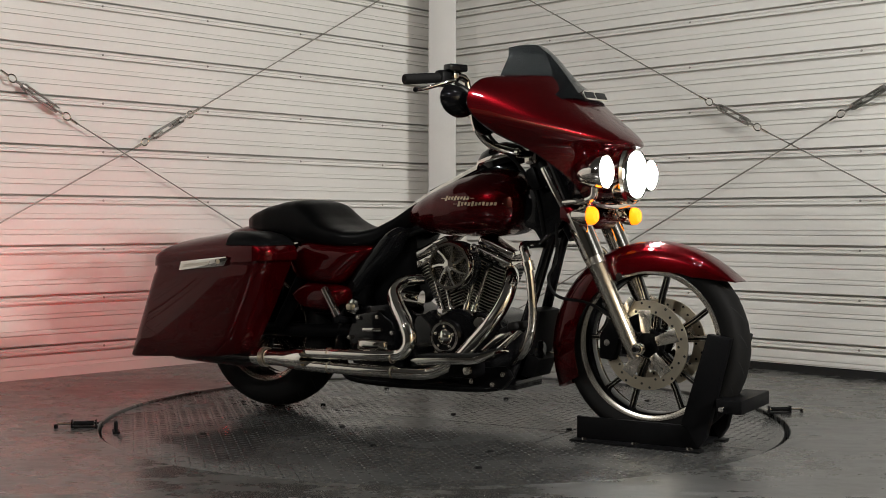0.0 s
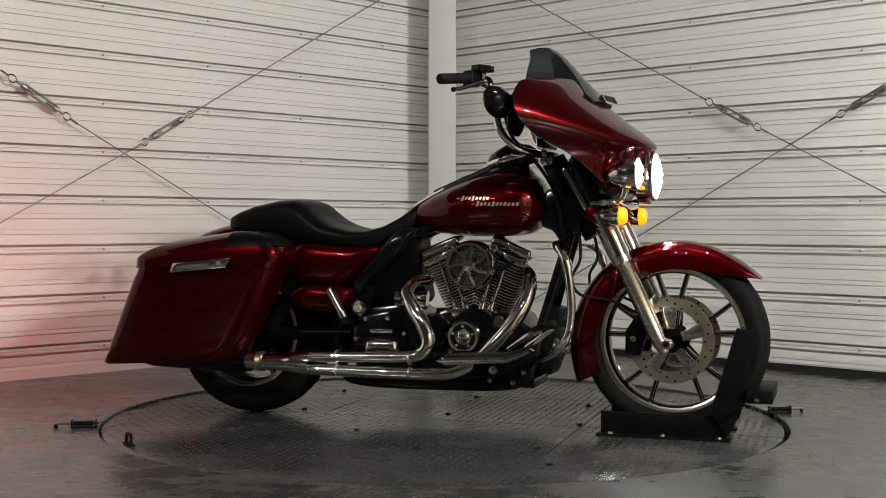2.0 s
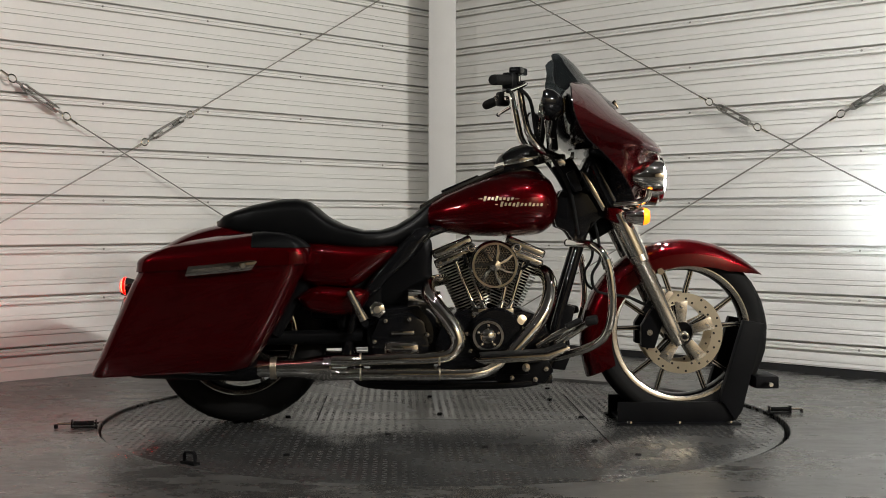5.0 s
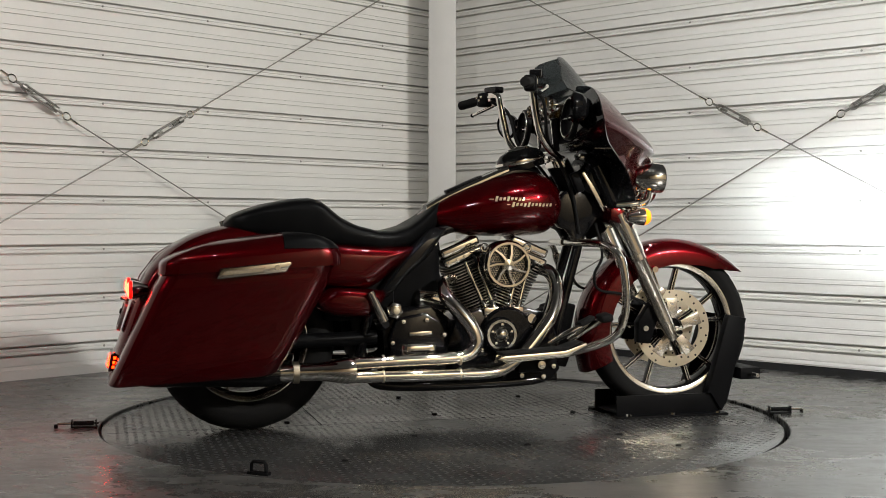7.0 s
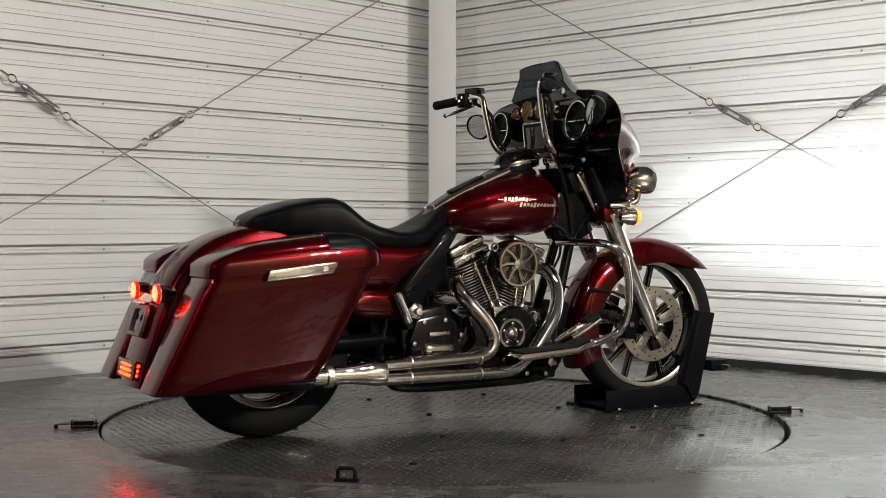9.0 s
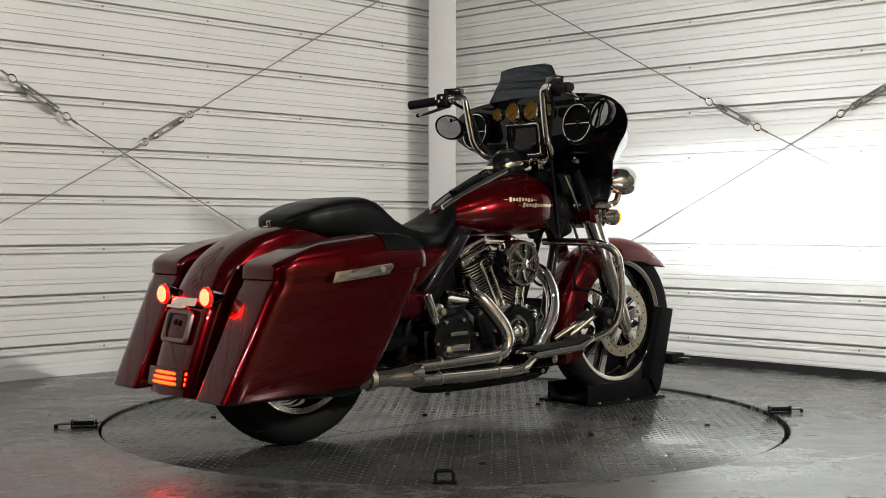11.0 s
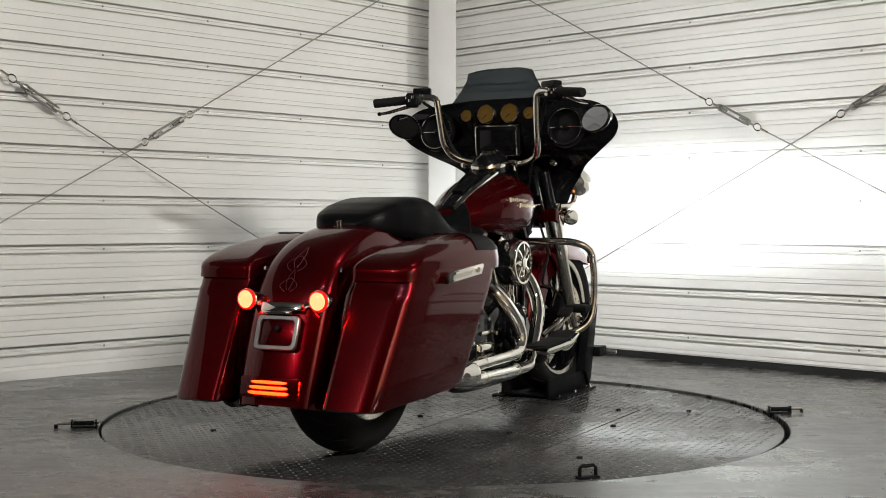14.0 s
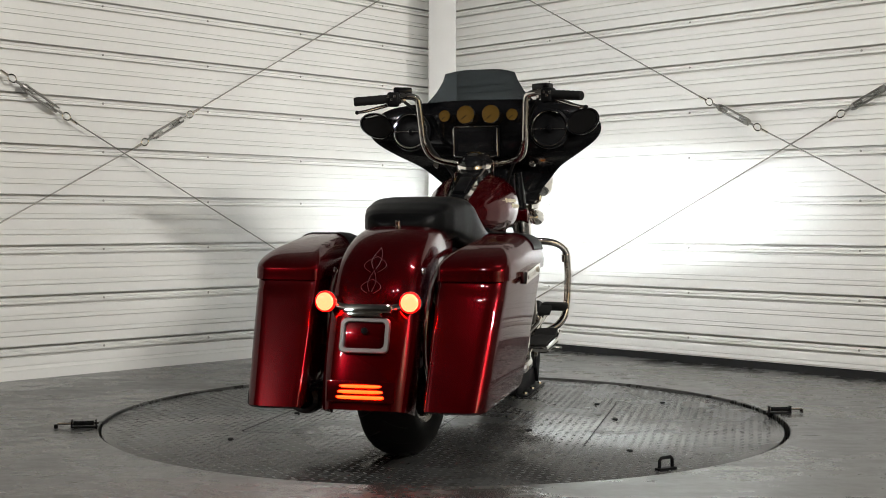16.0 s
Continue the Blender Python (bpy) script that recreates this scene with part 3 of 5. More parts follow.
def arch(c, rows, half, skirt, name, label, n=15, power=2.6, thick=0.003):
    """A mudguard: rows of (angle, outer radius, depth of the sides) round the wheel's centre."""
    rings = []
    for k in range(41):
        f = k / 40 * (len(rows) - 1)
        i = min(int(f), len(rows) - 2)
        g = f - i
        a, r, dep, hw = [p + (q - p) * g for p, q in zip(rows[i], rows[i + 1])]
        d = Vector((math.cos(radians(a)), 0, math.sin(radians(a))))
        ring = []
        for q in range(n):
            s = -1 + 2 * q / (n - 1)
            ph = s * math.pi / 2 * 1.0
            yy = hw * math.copysign(abs(math.sin(ph)) ** 0.75, ph)
            dd = dep * (1 - abs(math.cos(ph)) ** 0.55) if abs(s) < 1 else dep
            ring.append(Vector(c) + d * (r - dd) + Vector((0, yy, 0)))
        rings.append(ring)
    bm = loft(rings, close=False, caps=False)
    bmesh.ops.recalc_face_normals(bm, faces=bm.faces)
    bmesh.ops.solidify(bm, geom=bm.faces[:], thickness=thick)
    return part(name, bm, RED, BIKE, label, angle=50)


fender = arch(FRONT, [(36, 0.372, 0.004, 0.052), (43, 0.366, 0.040, 0.072), (54, 0.358, 0.074, 0.083), (75, 0.350, 0.096, 0.087), (100, 0.347, 0.104, 0.088), (125, 0.350, 0.106, 0.088), (150, 0.358, 0.108, 0.088), (175, 0.368, 0.108, 0.088), (200, 0.380, 0.112, 0.086), (206, 0.386, 0.112, 0.085)],
              0.085, 0.08, "front_fender", "long dark red front mudguard")

# fork legs
for sg in (-1, 1):
    y = 0.118 * sg
    ax = Vector((FRONT.x - 0.004, y, FRONT.z - 0.008))
    up = Vector((-0.475, 0, 1.0)).normalized()
    leg = part("fork_slider", lathe([(-0.035, 0.0), (-0.035, 0.016), (0.0, 0.025), (0.05, 0.028), (0.30, 0.031), (0.305, 0.035), (0.33, 0.035), (0.332, 0.0)], ax + Vector((-0.026, 0, 0)), up, 24), ALLOY, BIKE, "brushed metal fork slider")
    part("fork_cover", lathe([(0.33, 0.031), (0.332, 0.037), (0.50, 0.040), (0.505, 0.0)], ax + Vector((-0.026, 0, 0)), up, 24), CHROME, leg, "chrome fork cover")
    part("fork_tube", lathe([(0.50, 0.0), (0.50, 0.027), (0.70, 0.027), (0.70, 0.0)], ax + Vector((-0.026, 0, 0)), up, 20), BLACK, leg)
    part("axle_cap", lathe([(-0.012, 0.0), (-0.012, 0.014), (0.0, 0.020), (0.018, 0.021), (0.018, 0.0)], ax + Vector((0, 0.018 * sg, 0)), (0, sg * -1, 0), 16), CHROME, leg)
    part("axle_nut", lathe([(0.0, 0.0), (0.0, 0.009), (0.012, 0.009), (0.012, 0.0)], ax + Vector((0, 0.030 * sg, 0)), (0, sg, 0), 8), IRON, leg)
    # brake caliper behind the leg
    cal = part("brake_caliper", prism([(-0.155, 0.03), (-0.10, 0.115), (-0.06, 0.10), (-0.072, 0.05), (-0.088, 0.0), (-0.105, -0.055), (-0.155, -0.05)], -0.024, 0.024, 0.006), SATIN, BIKE, "satin black front brake caliper")
    cal.location = (SHIFT @ Vector((FRONT.x, 0.085 * sg, FRONT.z))) - SHIFT.translation
    part("caliper_bolt", lathe([(-0.03, 0.0), (-0.03, 0.011), (0.03, 0.011), (0.03, 0.0)], (-0.125, 0, 0.005), (0, 1, 0), 10), CHROME, cal)
    part("caliper_bracket", prism([(-0.10, 0.10), (-0.055, 0.16), (-0.035, 0.15), (-0.07, 0.085)], -0.008, 0.008, 0.002), ALLOY, cal)
    part("fender_bolt", lathe([(-0.01, 0.0), (-0.01, 0.012), (0.01, 0.012), (0.012, 0.0)], (FRONT.x - 0.085, 0.098 * sg, FRONT.z + 0.23), (0, 1, 0), 12), CHROME, BIKE)

part("axle", tube([(FRONT.x, -0.12, FRONT.z), (FRONT.x, 0.12, FRONT.z)], 0.012, 12), CHROME, BIKE)
part("fork_yoke", prism([(0.60, 0.755), (0.68, 0.72), (0.70, 0.75), (0.64, 0.80), (0.60, 0.80)], -0.155, 0.155, 0.008), RED, BIKE, "dark red lower fork yoke cover")
part("fairing_support", box((0.57, 0, 0.915), (0.13, 0.22, 0.15), 0.045, (0, 20, 0), seg=4), BLACK, BIKE)
part("steering_head", tube([(0.60, 0, 0.70), (0.44, 0, 0.97)], 0.045, 16), SATIN, BIKE)

# ---- batwing fairing ----
FAIR = [  # centre x, centre z, edge x, edge y, edge z
    (0.550, 1.250, 0.452, 0.260, 1.243), (0.585, 1.212, 0.442, 0.385, 1.222), (0.640, 1.158, 0.438, 0.465, 1.180), (0.715, 1.098, 0.442, 0.492, 1.130),
    (0.785, 1.045, 0.460, 0.470, 1.085), (0.815, 1.010, 0.500, 0.395, 1.035), (0.792, 0.990, 0.572, 0.305, 0.985), (0.770, 0.955, 0.632, 0.245, 0.930),
    (0.755, 0.900, 0.668, 0.198, 0.885), (0.735, 0.850, 0.688, 0.175, 0.850), (0.715, 0.822, 0.695, 0.160, 0.825)]


def fairing_rows(fx, power, n=25, zpow=2.2):
    out = []
    m = 4 * (len(FAIR) - 1)
    for k in range(m + 1):
        xc, zc, xe, ye, ze = smooth_cols(k / 4)
        xc = fx(xc, xe, zc)
        ring = []
        for q in range(n):
            s = -1 + 2 * q / (n - 1)
            a = abs(s)
            ring.append((xc + (xe - xc) * a ** power, ye * s, zc + (ze - zc) * a ** zpow))
        out.append(ring)
    return out


def smooth_cols(f):
    i = min(int(f), len(FAIR) - 2)
    t = f - i
    g = lambda j: FAIR[min(max(j, 0), len(FAIR) - 1)]
    a, b, c, d = g(i - 1), g(i), g(i + 1), g(i + 2)
    return [0.5 * (2 * q + (r - p) * t + (2 * p - 5 * q + 4 * r - s) * t * t + (3 * q - p - 3 * r + s) * t ** 3) for p, q, r, s in zip(a, b, c, d)]


bm = loft(fairing_rows(lambda xc, xe, z: xc, 2.0), close=False, caps=False)
bmesh.ops.recalc_face_normals(bm, faces=bm.faces)
bmesh.ops.solidify(bm, geom=bm.faces[:], thickness=0.005)
FAIRING = part("fairing", bm, RED, BIKE, "dark red batwing fairing", angle=60)
bm = loft(fairing_rows(lambda xc, xe, z: min(xe, 0.62) - 0.012 + (0.02 if z > 1.2 else 0.0), 6.0), close=False, caps=False)
bmesh.ops.recalc_face_normals(bm, faces=bm.faces)
bmesh.ops.solidify(bm, geom=bm.faces[:], thickness=0.004)
DASH = part("inner_fairing", bm, BLACK, BIKE, "gloss black inner fairing with gauges and speakers", angle=60)

# screen
rings = []
SCREEN = ((0.440, 1.374, 0.115, 0.040), (0.453, 1.366, 0.146, 0.060), (0.490, 1.335, 0.158, 0.090), (0.530, 1.290, 0.185, 0.135), (0.566, 1.250, 0.225, 0.165),
          (0.602, 1.213, 0.238, 0.125), (0.634, 1.185, 0.212, 0.060), (0.648, 1.172, 0.180, 0.042))
for xc, zc, half, curve in SCREEN:
    rings.append([(xc - curve * abs(-1 + q / 10) ** 2, half * (-1 + q / 10), zc - 0.012 * abs(-1 + q / 10) ** 3) for q in range(21)])
bm = loft(rings, close=False, caps=False)
bmesh.ops.recalc_face_normals(bm, faces=bm.faces)
bmesh.ops.solidify(bm, geom=bm.faces[:], thickness=0.004)
part("windscreen", bm, SMOKE, BIKE, "low smoked plastic windscreen", angle=60)

# ---- tank, seat, bags, rear fender ----
SHIFT = pose(0, LAT, 0)
TANKT = [(-0.115, 0.030, 0.752, 0.775), (-0.07, 0.072, 0.728, 0.810), (0.0, 0.112, 0.706, 0.850), (0.08, 0.142, 0.696, 0.885), (0.16, 0.162, 0.692, 0.915), (0.24, 0.172, 0.692, 0.935), (0.31, 0.172, 0.694, 0.942), (0.36, 0.162, 0.702, 0.932), (0.395, 0.140, 0.725, 0.905), (0.415, 0.105, 0.765, 0.865), (0.42, 0.06, 0.80, 0.83)]
rings = []
for k in range(45):
    f = k / 44
    x = -0.115 + 0.535 * (f if f < 0.7 else 0.7 + 0.3 * math.sin((f - 0.7) / 0.3 * math.pi / 2))
    hw, zb, zt = lerp_table(TANKT, x)
    rings.append(superring(x, 0, hw, zb, zt, 36, 2.15, 2.7))
TANK = part("fuel_tank", loft(rings), RED, BIKE, "dark red teardrop fuel tank", angle=70)
rings = []
for x, hw, zb, zt in ((-0.09, 0.032, 0.77, 0.806), (-0.03, 0.038, 0.80, 0.842), (0.05, 0.044, 0.84, 0.880), (0.12, 0.050, 0.88, 0.912), (0.18, 0.056, 0.895, 0.938), (0.24, 0.060, 0.90, 0.962), (0.30, 0.058, 0.90, 0.972), (0.345, 0.050, 0.89, 0.955), (0.38, 0.038, 0.86, 0.915)):
    rings.append(superring(x, 0, hw, zb, zt, 24, 3.6))
CONSOLE = part("tank_console", loft(rings), BLACK, TANK, "gloss black tank console", angle=50)
for sg in (-1, 1):
    bm = loft([[(x, (y - 0.007) * sg, z + 0.003), (x, y * sg, z + 0.004), (x, (y + 0.010) * sg, z - 0.006), (x, (y + 0.010) * sg, z - 0.014), (x, (y - 0.007) * sg, z - 0.010)] for x, y, z in ((-0.09, 0.030, 0.803), (-0.03, 0.036, 0.838), (0.05, 0.042, 0.877), (0.12, 0.048, 0.908), (0.18, 0.054, 0.934), (0.22, 0.057, 0.950))])
    part("console_trim", bm, CHROME, CONSOLE, "chrome trim along the console")
part("console_door", box((0.06, 0, 0.888), (0.15, 0.046, 0.010), 0.004, (0, -23.5, 0)), SATIN, CONSOLE)
def cap(prof):
    bm = lathe(prof, (0, 0, 0), (0, 0, 1), 40)
    bmesh.ops.transform(bm, matrix=pose(0.292, 0, 0.962, 0, -14, 0) @ Matrix.Diagonal((1.30, 0.92, 1.0, 1)), verts=bm.verts)
    return bm


part("filler_cap", cap([(-0.015, 0.070), (0.018, 0.074), (0.032, 0.071), (0.050, 0.058), (0.062, 0.034), (0.066, 0.0)]), BLACK, CONSOLE, "gloss black domed tank dash")
part("cap_band", cap([(0.006, 0.0745), (0.014, 0.078), (0.024, 0.0755)]), CHROME, CONSOLE, "chrome band round the dome")
part("cap_top", cap([(0.0605, 0.040), (0.068, 0.030), (0.071, 0.012), (0.0715, 0.0)]), CHROME, CONSOLE)

SEATT = [(-0.835, 0.060, 0.722, 0.742), (-0.81, 0.105, 0.712, 0.768), (-0.77, 0.130, 0.705, 0.785), (-0.70, 0.150, 0.69, 0.808), (-0.60, 0.165, 0.672, 0.828), (-0.535, 0.172, 0.66, 0.831), (-0.495, 0.178, 0.652, 0.818), (-0.43, 0.185, 0.645, 0.764), (-0.37, 0.188, 0.640, 0.733), (-0.30, 0.185, 0.636, 0.713), (-0.24, 0.172, 0.638, 0.714), (-0.18, 0.148, 0.65, 0.732), (-0.12, 0.115, 0.68, 0.768), (-0.07, 0.085, 0.71, 0.808), (-0.04, 0.06, 0.75, 0.828), (-0.03, 0.03, 0.79, 0.82)]
rings = []
for k in range(61):
    x = -0.835 + 0.805 * k / 60
    hw, zb, zt = lerp_table(SEATT, x)
    r = superring(x, 0, hw, zb, zt, 40, 3.0 + 1.6 * min(1, max(0, (-0.40 - x) / 0.12)))
    dip = 0.012 * math.exp(-((x + 0.31) / 0.12) ** 2)
    rings.append([(px, py, pz + (dip * (abs(py) / max(hw, 0.01)) ** 2 if pz > (zb + zt) / 2 else 0)) for px, py, pz in r])
SEAT = part("seat", loft(rings), LEATHER, BIKE, "black leather two-up stepped seat", angle=70)
part("seat_bolt", lathe([(0.0, 0.0), (0.0, 0.009), (0.016, 0.009), (0.018, 0.0)], (-0.835, 0, 0.732), (-0.3, 0, 1), 14), CHROME, SEAT, "chrome seat bolt")
part("seat_bracket", box((-0.838, 0, 0.728), (0.03, 0.024, 0.006), 0.001), CHROME, SEAT)

FEND = [(-0.62, 0.735, 0.125), (-0.74, 0.742, 0.128), (-0.86, 0.728, 0.130), (-0.97, 0.690, 0.131), (-1.06, 0.628, 0.132), (-1.115, 0.555, 0.132), (-1.15, 0.47, 0.132), (-1.185, 0.37, 0.132), (-1.212, 0.285, 0.130), (-1.230, 0.210, 0.128)]
path = smooth_path([(x, w, z) for x, z, w in FEND], 5)
rings = []
for i, p in enumerate(path):
    d = path[min(i + 1, len(path) - 1)] - path[max(i - 1, 0)]
    inn = -Vector((d.z, 0, -d.x)).normalized()
    ring = []
    for q in range(17):
        s = -1 + q / 8
        ph = s * math.pi / 2
        yy = p.y * math.copysign(abs(math.sin(ph)) ** 0.7, ph)
        ring.append(Vector((p.x, yy, p.z)) + inn * (0.13 if abs(s) == 1 else 0.05 * (1 - abs(math.cos(ph)) ** 0.7)))
    rings.append(ring)
bm = loft(rings, close=False, caps=False)
bmesh.ops.recalc_face_normals(bm, faces=bm.faces)
bmesh.ops.solidify(bm, geom=bm.faces[:], thickness=0.004)
RFEND = part("rear_fender", bm, RED, BIKE, "long dark red rear mudguard with faint pinstripe", angle=60)


def saddlebag(sg):
    """A stretched hard bag, its outer side leaning in towards the bottom."""
    def ring_at(zf, grow=0.0):
        # zf: 0 bottom, 1 lid seam
        xr = -1.238 + (1.238 - 1.060) * zf
        xf = -0.690 + (0.690 - 0.480) * zf ** 0.85
        zr, zfr = 0.205 + 0.385 * zf, 0.235 + 0.385 * zf
        yo_r, yo_f = 0.355 + 0.035 * zf, 0.380 + 0.030 * zf
        yi = 0.182 + 0.003 * zf
        pts = []
        corners = [(xr, yi), (xr, yo_r), (xf, yo_f), (xf, yi + 0.03)]
        rad = [0.022, 0.058, 0.075, 0.03]
        for i in range(4):
            c, p, n = Vector(corners[i]), Vector(corners[i - 1]), Vector(corners[(i + 1) % 4])
            a, b = c + (p - c).normalized() * rad[i], c + (n - c).normalized() * rad[i]
            for q in range(6):
                t = q / 5
                v = a * (1 - t) ** 2 + c * 2 * t * (1 - t) + b * t * t
                cen = Vector(((xr + xf) / 2, 0.29))
                v = cen + (v - cen) * (1 + grow)
                f = (v.x - xr) / (xf - xr)
                pts.append((v.x, v.y * sg, zr + (zfr - zr) * f))
        return pts
    rings = [[(x, y, z + 0.012) for x, y, z in ring_at(0.0, -0.16)]] + [[(x, y, z) for x, y, z in ring_at(0.0, -0.05)]] + [ring_at(f) for f in (0.02, 0.2, 0.4, 0.6, 0.8, 0.86)] + [ring_at(0.885, -0.012), ring_at(0.93, -0.012), ring_at(1.0, -0.012)]
    bag = part("saddlebag", loft(rings), RED, BIKE, "dark red hard saddlebag", angle=60)
    top = ring_at(1.0, 0.034)
    low = [(x, y, z - 0.012) for x, y, z in ring_at(0.985, 0.036)]
    mid = [(x, y, z + 0.012) for x, y, z in top]
    cx = sum(p[0] for p in top) / len(top)
    rr = [low, top, mid]
    for grow, lift in ((0.985, 0.30), (0.955, 0.50), (0.90, 0.70), (0.80, 0.86), (0.65, 0.96), (0.45, 1.0), (0.02, 1.0)):
        ring = []
        for x, y, z in top:
            X, Y = cx + (x - cx) * grow, 0.29 * sg + (y - 0.29 * sg) * grow
            f = (X + 1.06) / 0.58
            crown = 0.637 + 0.072 * math.sin(min(1, max(0, f / 0.75)) * math.pi / 2) - (0.02 * max(0, (f - 0.8) / 0.2) ** 2)
            ring.append((X, Y, z + 0.012 + (max(crown, z + 0.014) - z - 0.012) * lift))
        rr.append(ring)
    lid = part("lid", loft(rr), RED, bag, "dark red domed bag lid", angle=50)
    # black trim piece over the front of the lid
    bm = loft(rr)
    for co, no in (((-0.672, 0, 0), (1, 0, 0)), ((0, 0, 0.655), (0, 0, 1))):
        bmesh.ops.bisect_plane(bm, geom=bm.verts[:] + bm.edges[:] + bm.faces[:], plane_co=co, plane_no=no, clear_inner=True)
    bmesh.ops.recalc_face_normals(bm, faces=bm.faces)
    for v in bm.verts:
        v.co += Vector((0.001, 0.0022 * sg if abs(v.co.y) > 0.36 else 0, 0.0025))
    part("lid_trim", bm, LEATHER, lid, "black trim over the front of the lid", angle=50)
    # chrome latch on the outer side
    yo = 0.409
    bm = prism([(-0.894, 0.558), (-0.882, 0.594), (-0.660, 0.616), (-0.648, 0.610), (-0.668, 0.580)], (yo - 0.012) * sg, (yo + 0.012) * sg, 0.004)
    latch = part("latch", bm, CHROME, bag, "chrome bag latch")
    part("latch_inset", prism([(-0.872, 0.571), (-0.866, 0.584), (-0.735, 0.596), (-0.745, 0.583)], (yo + 0.011) * sg, (yo + 0.0135) * sg, 0.0), ALLOY, latch)
    part("latch_lock", lathe([(0.0, 0.009), (0.003, 0.009), (0.003, 0.0)], (-0.695, (yo + 0.012) * sg, 0.596), (0, sg, 0), 14), STEEL, latch)
    return bag


saddlebag(-1)
saddlebag(1)

# ---- engine ----
SHIFT = pose(0, LAT, 0)
ENG = part("crankcase", prism([(-0.02, 0.20), (0.05, 0.175), (0.33, 0.175), (0.395, 0.23), (0.385, 0.34), (0.34, 0.41), (0.27, 0.43), (0.17, 0.40), (0.08, 0.43), (0.0, 0.40), (-0.04, 0.30)], -0.135, 0.135, 0.014), CAST, BIKE, "black cast crankcase of a vee-twin engine")
part("gearbox", prism([(-0.275, 0.21), (-0.04, 0.20), (-0.03, 0.40), (-0.10, 0.445), (-0.235, 0.43), (-0.285, 0.36)], -0.150, 0.14, 0.016), CAST, BIKE, "black gearbox housing")
part("oil_pan", prism([(-0.26, 0.145), (0.40, 0.150), (0.40, 0.185), (-0.26, 0.20)], -0.11, 0.11, 0.01), CAST, BIKE)
CRANK = Vector((0.165, 0, 0.325))
for tilt in (-22.5, 22.5):
    a = radians(tilt)
    up = Vector((math.sin(a), 0, math.cos(a)))
    fw = Vector((math.cos(a), 0, -math.sin(a)))
    cyl = part("cylinder", lathe([(0.09, 0.0), (0.09, 0.062), (0.30, 0.062), (0.30, 0.0)], CRANK, up, 28), CAST, BIKE, "finned black cylinder")
    for k in range(17):
        h = 0.115 + k * 0.0112
        head = k > 11
        sx, sy = (0.082, 0.088) if head else (0.072 + 0.0006 * k, 0.078)
        b2 = bmesh.new()
        ring = []
        for dz in (-0.0022, 0.0022):
            r = []
            for q in range(24):
                t = 2 * math.pi * q / 24
                c, s = math.cos(t), math.sin(t)
                x, y = sx * math.copysign(abs(c) ** 0.55, c), sy * math.copysign(abs(s) ** 0.55, s)
                r.append(CRANK + up * (h + dz) + fw * x + Vector((0, y, 0)))
            ring.append(r)
        fin = part("cooling_fin", loft(ring, bm=b2), SATIN, cyl)
        b2 = bmesh.new()
        ring = [[p + (p - (CRANK + up * h)).normalized() * 0.0007 for p in [(u + (l - u) * f) for u, l in zip(ring[0], ring[1])]] for f in (0.1, 0.9)]
        part("fin_edge", loft(ring, caps=False, bm=b2), FIN, cyl, "bare metal fin edge")
    m = Matrix.Translation(CRANK) @ Matrix.Rotation(a, 4, "Y")
    b2 = bmesh.new()
    for z0, z1, sx, sy in ((0.300, 0.335, 0.084, 0.082), (0.337, 0.372, 0.078, 0.074)):
        box((0, 0, (z0 + z1) / 2), (sx * 2, sy * 2, z1 - z0), 0.012, bm=b2, seg=3)
    bmesh.ops.transform(b2, matrix=m, verts=b2.verts)
    part("rocker_cover", b2, CHROME, cyl, "chrome rocker cover")
    for dx in (-0.062, -0.030, 0.0, 0.062):
        c = m @ Vector((dx, -0.083, 0.318))
        part("cover_bolt", lathe([(0.0, 0.006), (0.006, 0.006), (0.006, 0.0)], c, (0, -1, 0), 8), ALLOY, cyl)
    # pushrod tubes on the right side
    for dx in (-0.017, 0.017):
        base = Vector((CRANK.x + (0.055 if tilt > 0 else -0.035) + dx, -0.118, 0.425))
        top = m @ Vector((dx * 1.3 - (0.012 if tilt > 0 else -0.012), -0.098, 0.300))
        part("pushrod_tube", tube([base, top], 0.0085, 12), CHROME, cyl, "chrome pushrod tube")
        part("pushrod_cup", lathe([(0.0, 0.0), (0.0, 0.013), (0.03, 0.012), (0.035, 0.009), (0.036, 0.0)], base, top - base, 14), CHROME, cyl)
    part("lifter_block", box((CRANK.x + (0.055 if tilt > 0 else -0.035), -0.128, 0.418), (0.062, 0.04, 0.03), 0.006), CHROME, ENG)
    part("spark_plug", tube([m @ Vector((0.01, -0.08, 0.27)), m @ Vector((0.02, -0.13, 0.285)), m @ Vector((0.03, -0.09, 0.31))], 0.006, 8), SATIN, cyl)

# cam cover and timer cover
part("cam_cover", lathe([(0.0, 0.10), (0.02, 0.10), (0.034, 0.09), (0.036, 0.0)], (0.185, -0.130, 0.335), (0, -1, 0), 40), CAST, ENG)
cc = Vector((0.155, -0.160, 0.334))
TIMER = part("timer_cover", lathe([(0.0, 0.066), (0.018, 0.064), (0.024, 0.057), (0.024, 0.0)], cc, (0, -1, 0), 40), BLACK, ENG, "round black and chrome timer cover")
part("timer_ring", lathe([(0.020, 0.058), (0.028, 0.056), (0.028, 0.047), (0.022, 0.045)], cc, (0, -1, 0), 40), CHROME, TIMER)
part("timer_centre", lathe([(0.020, 0.031), (0.027, 0.029), (0.034, 0.021), (0.038, 0.010), (0.039, 0.0)], cc, (0, -1, 0), 28), CHROME, TIMER)
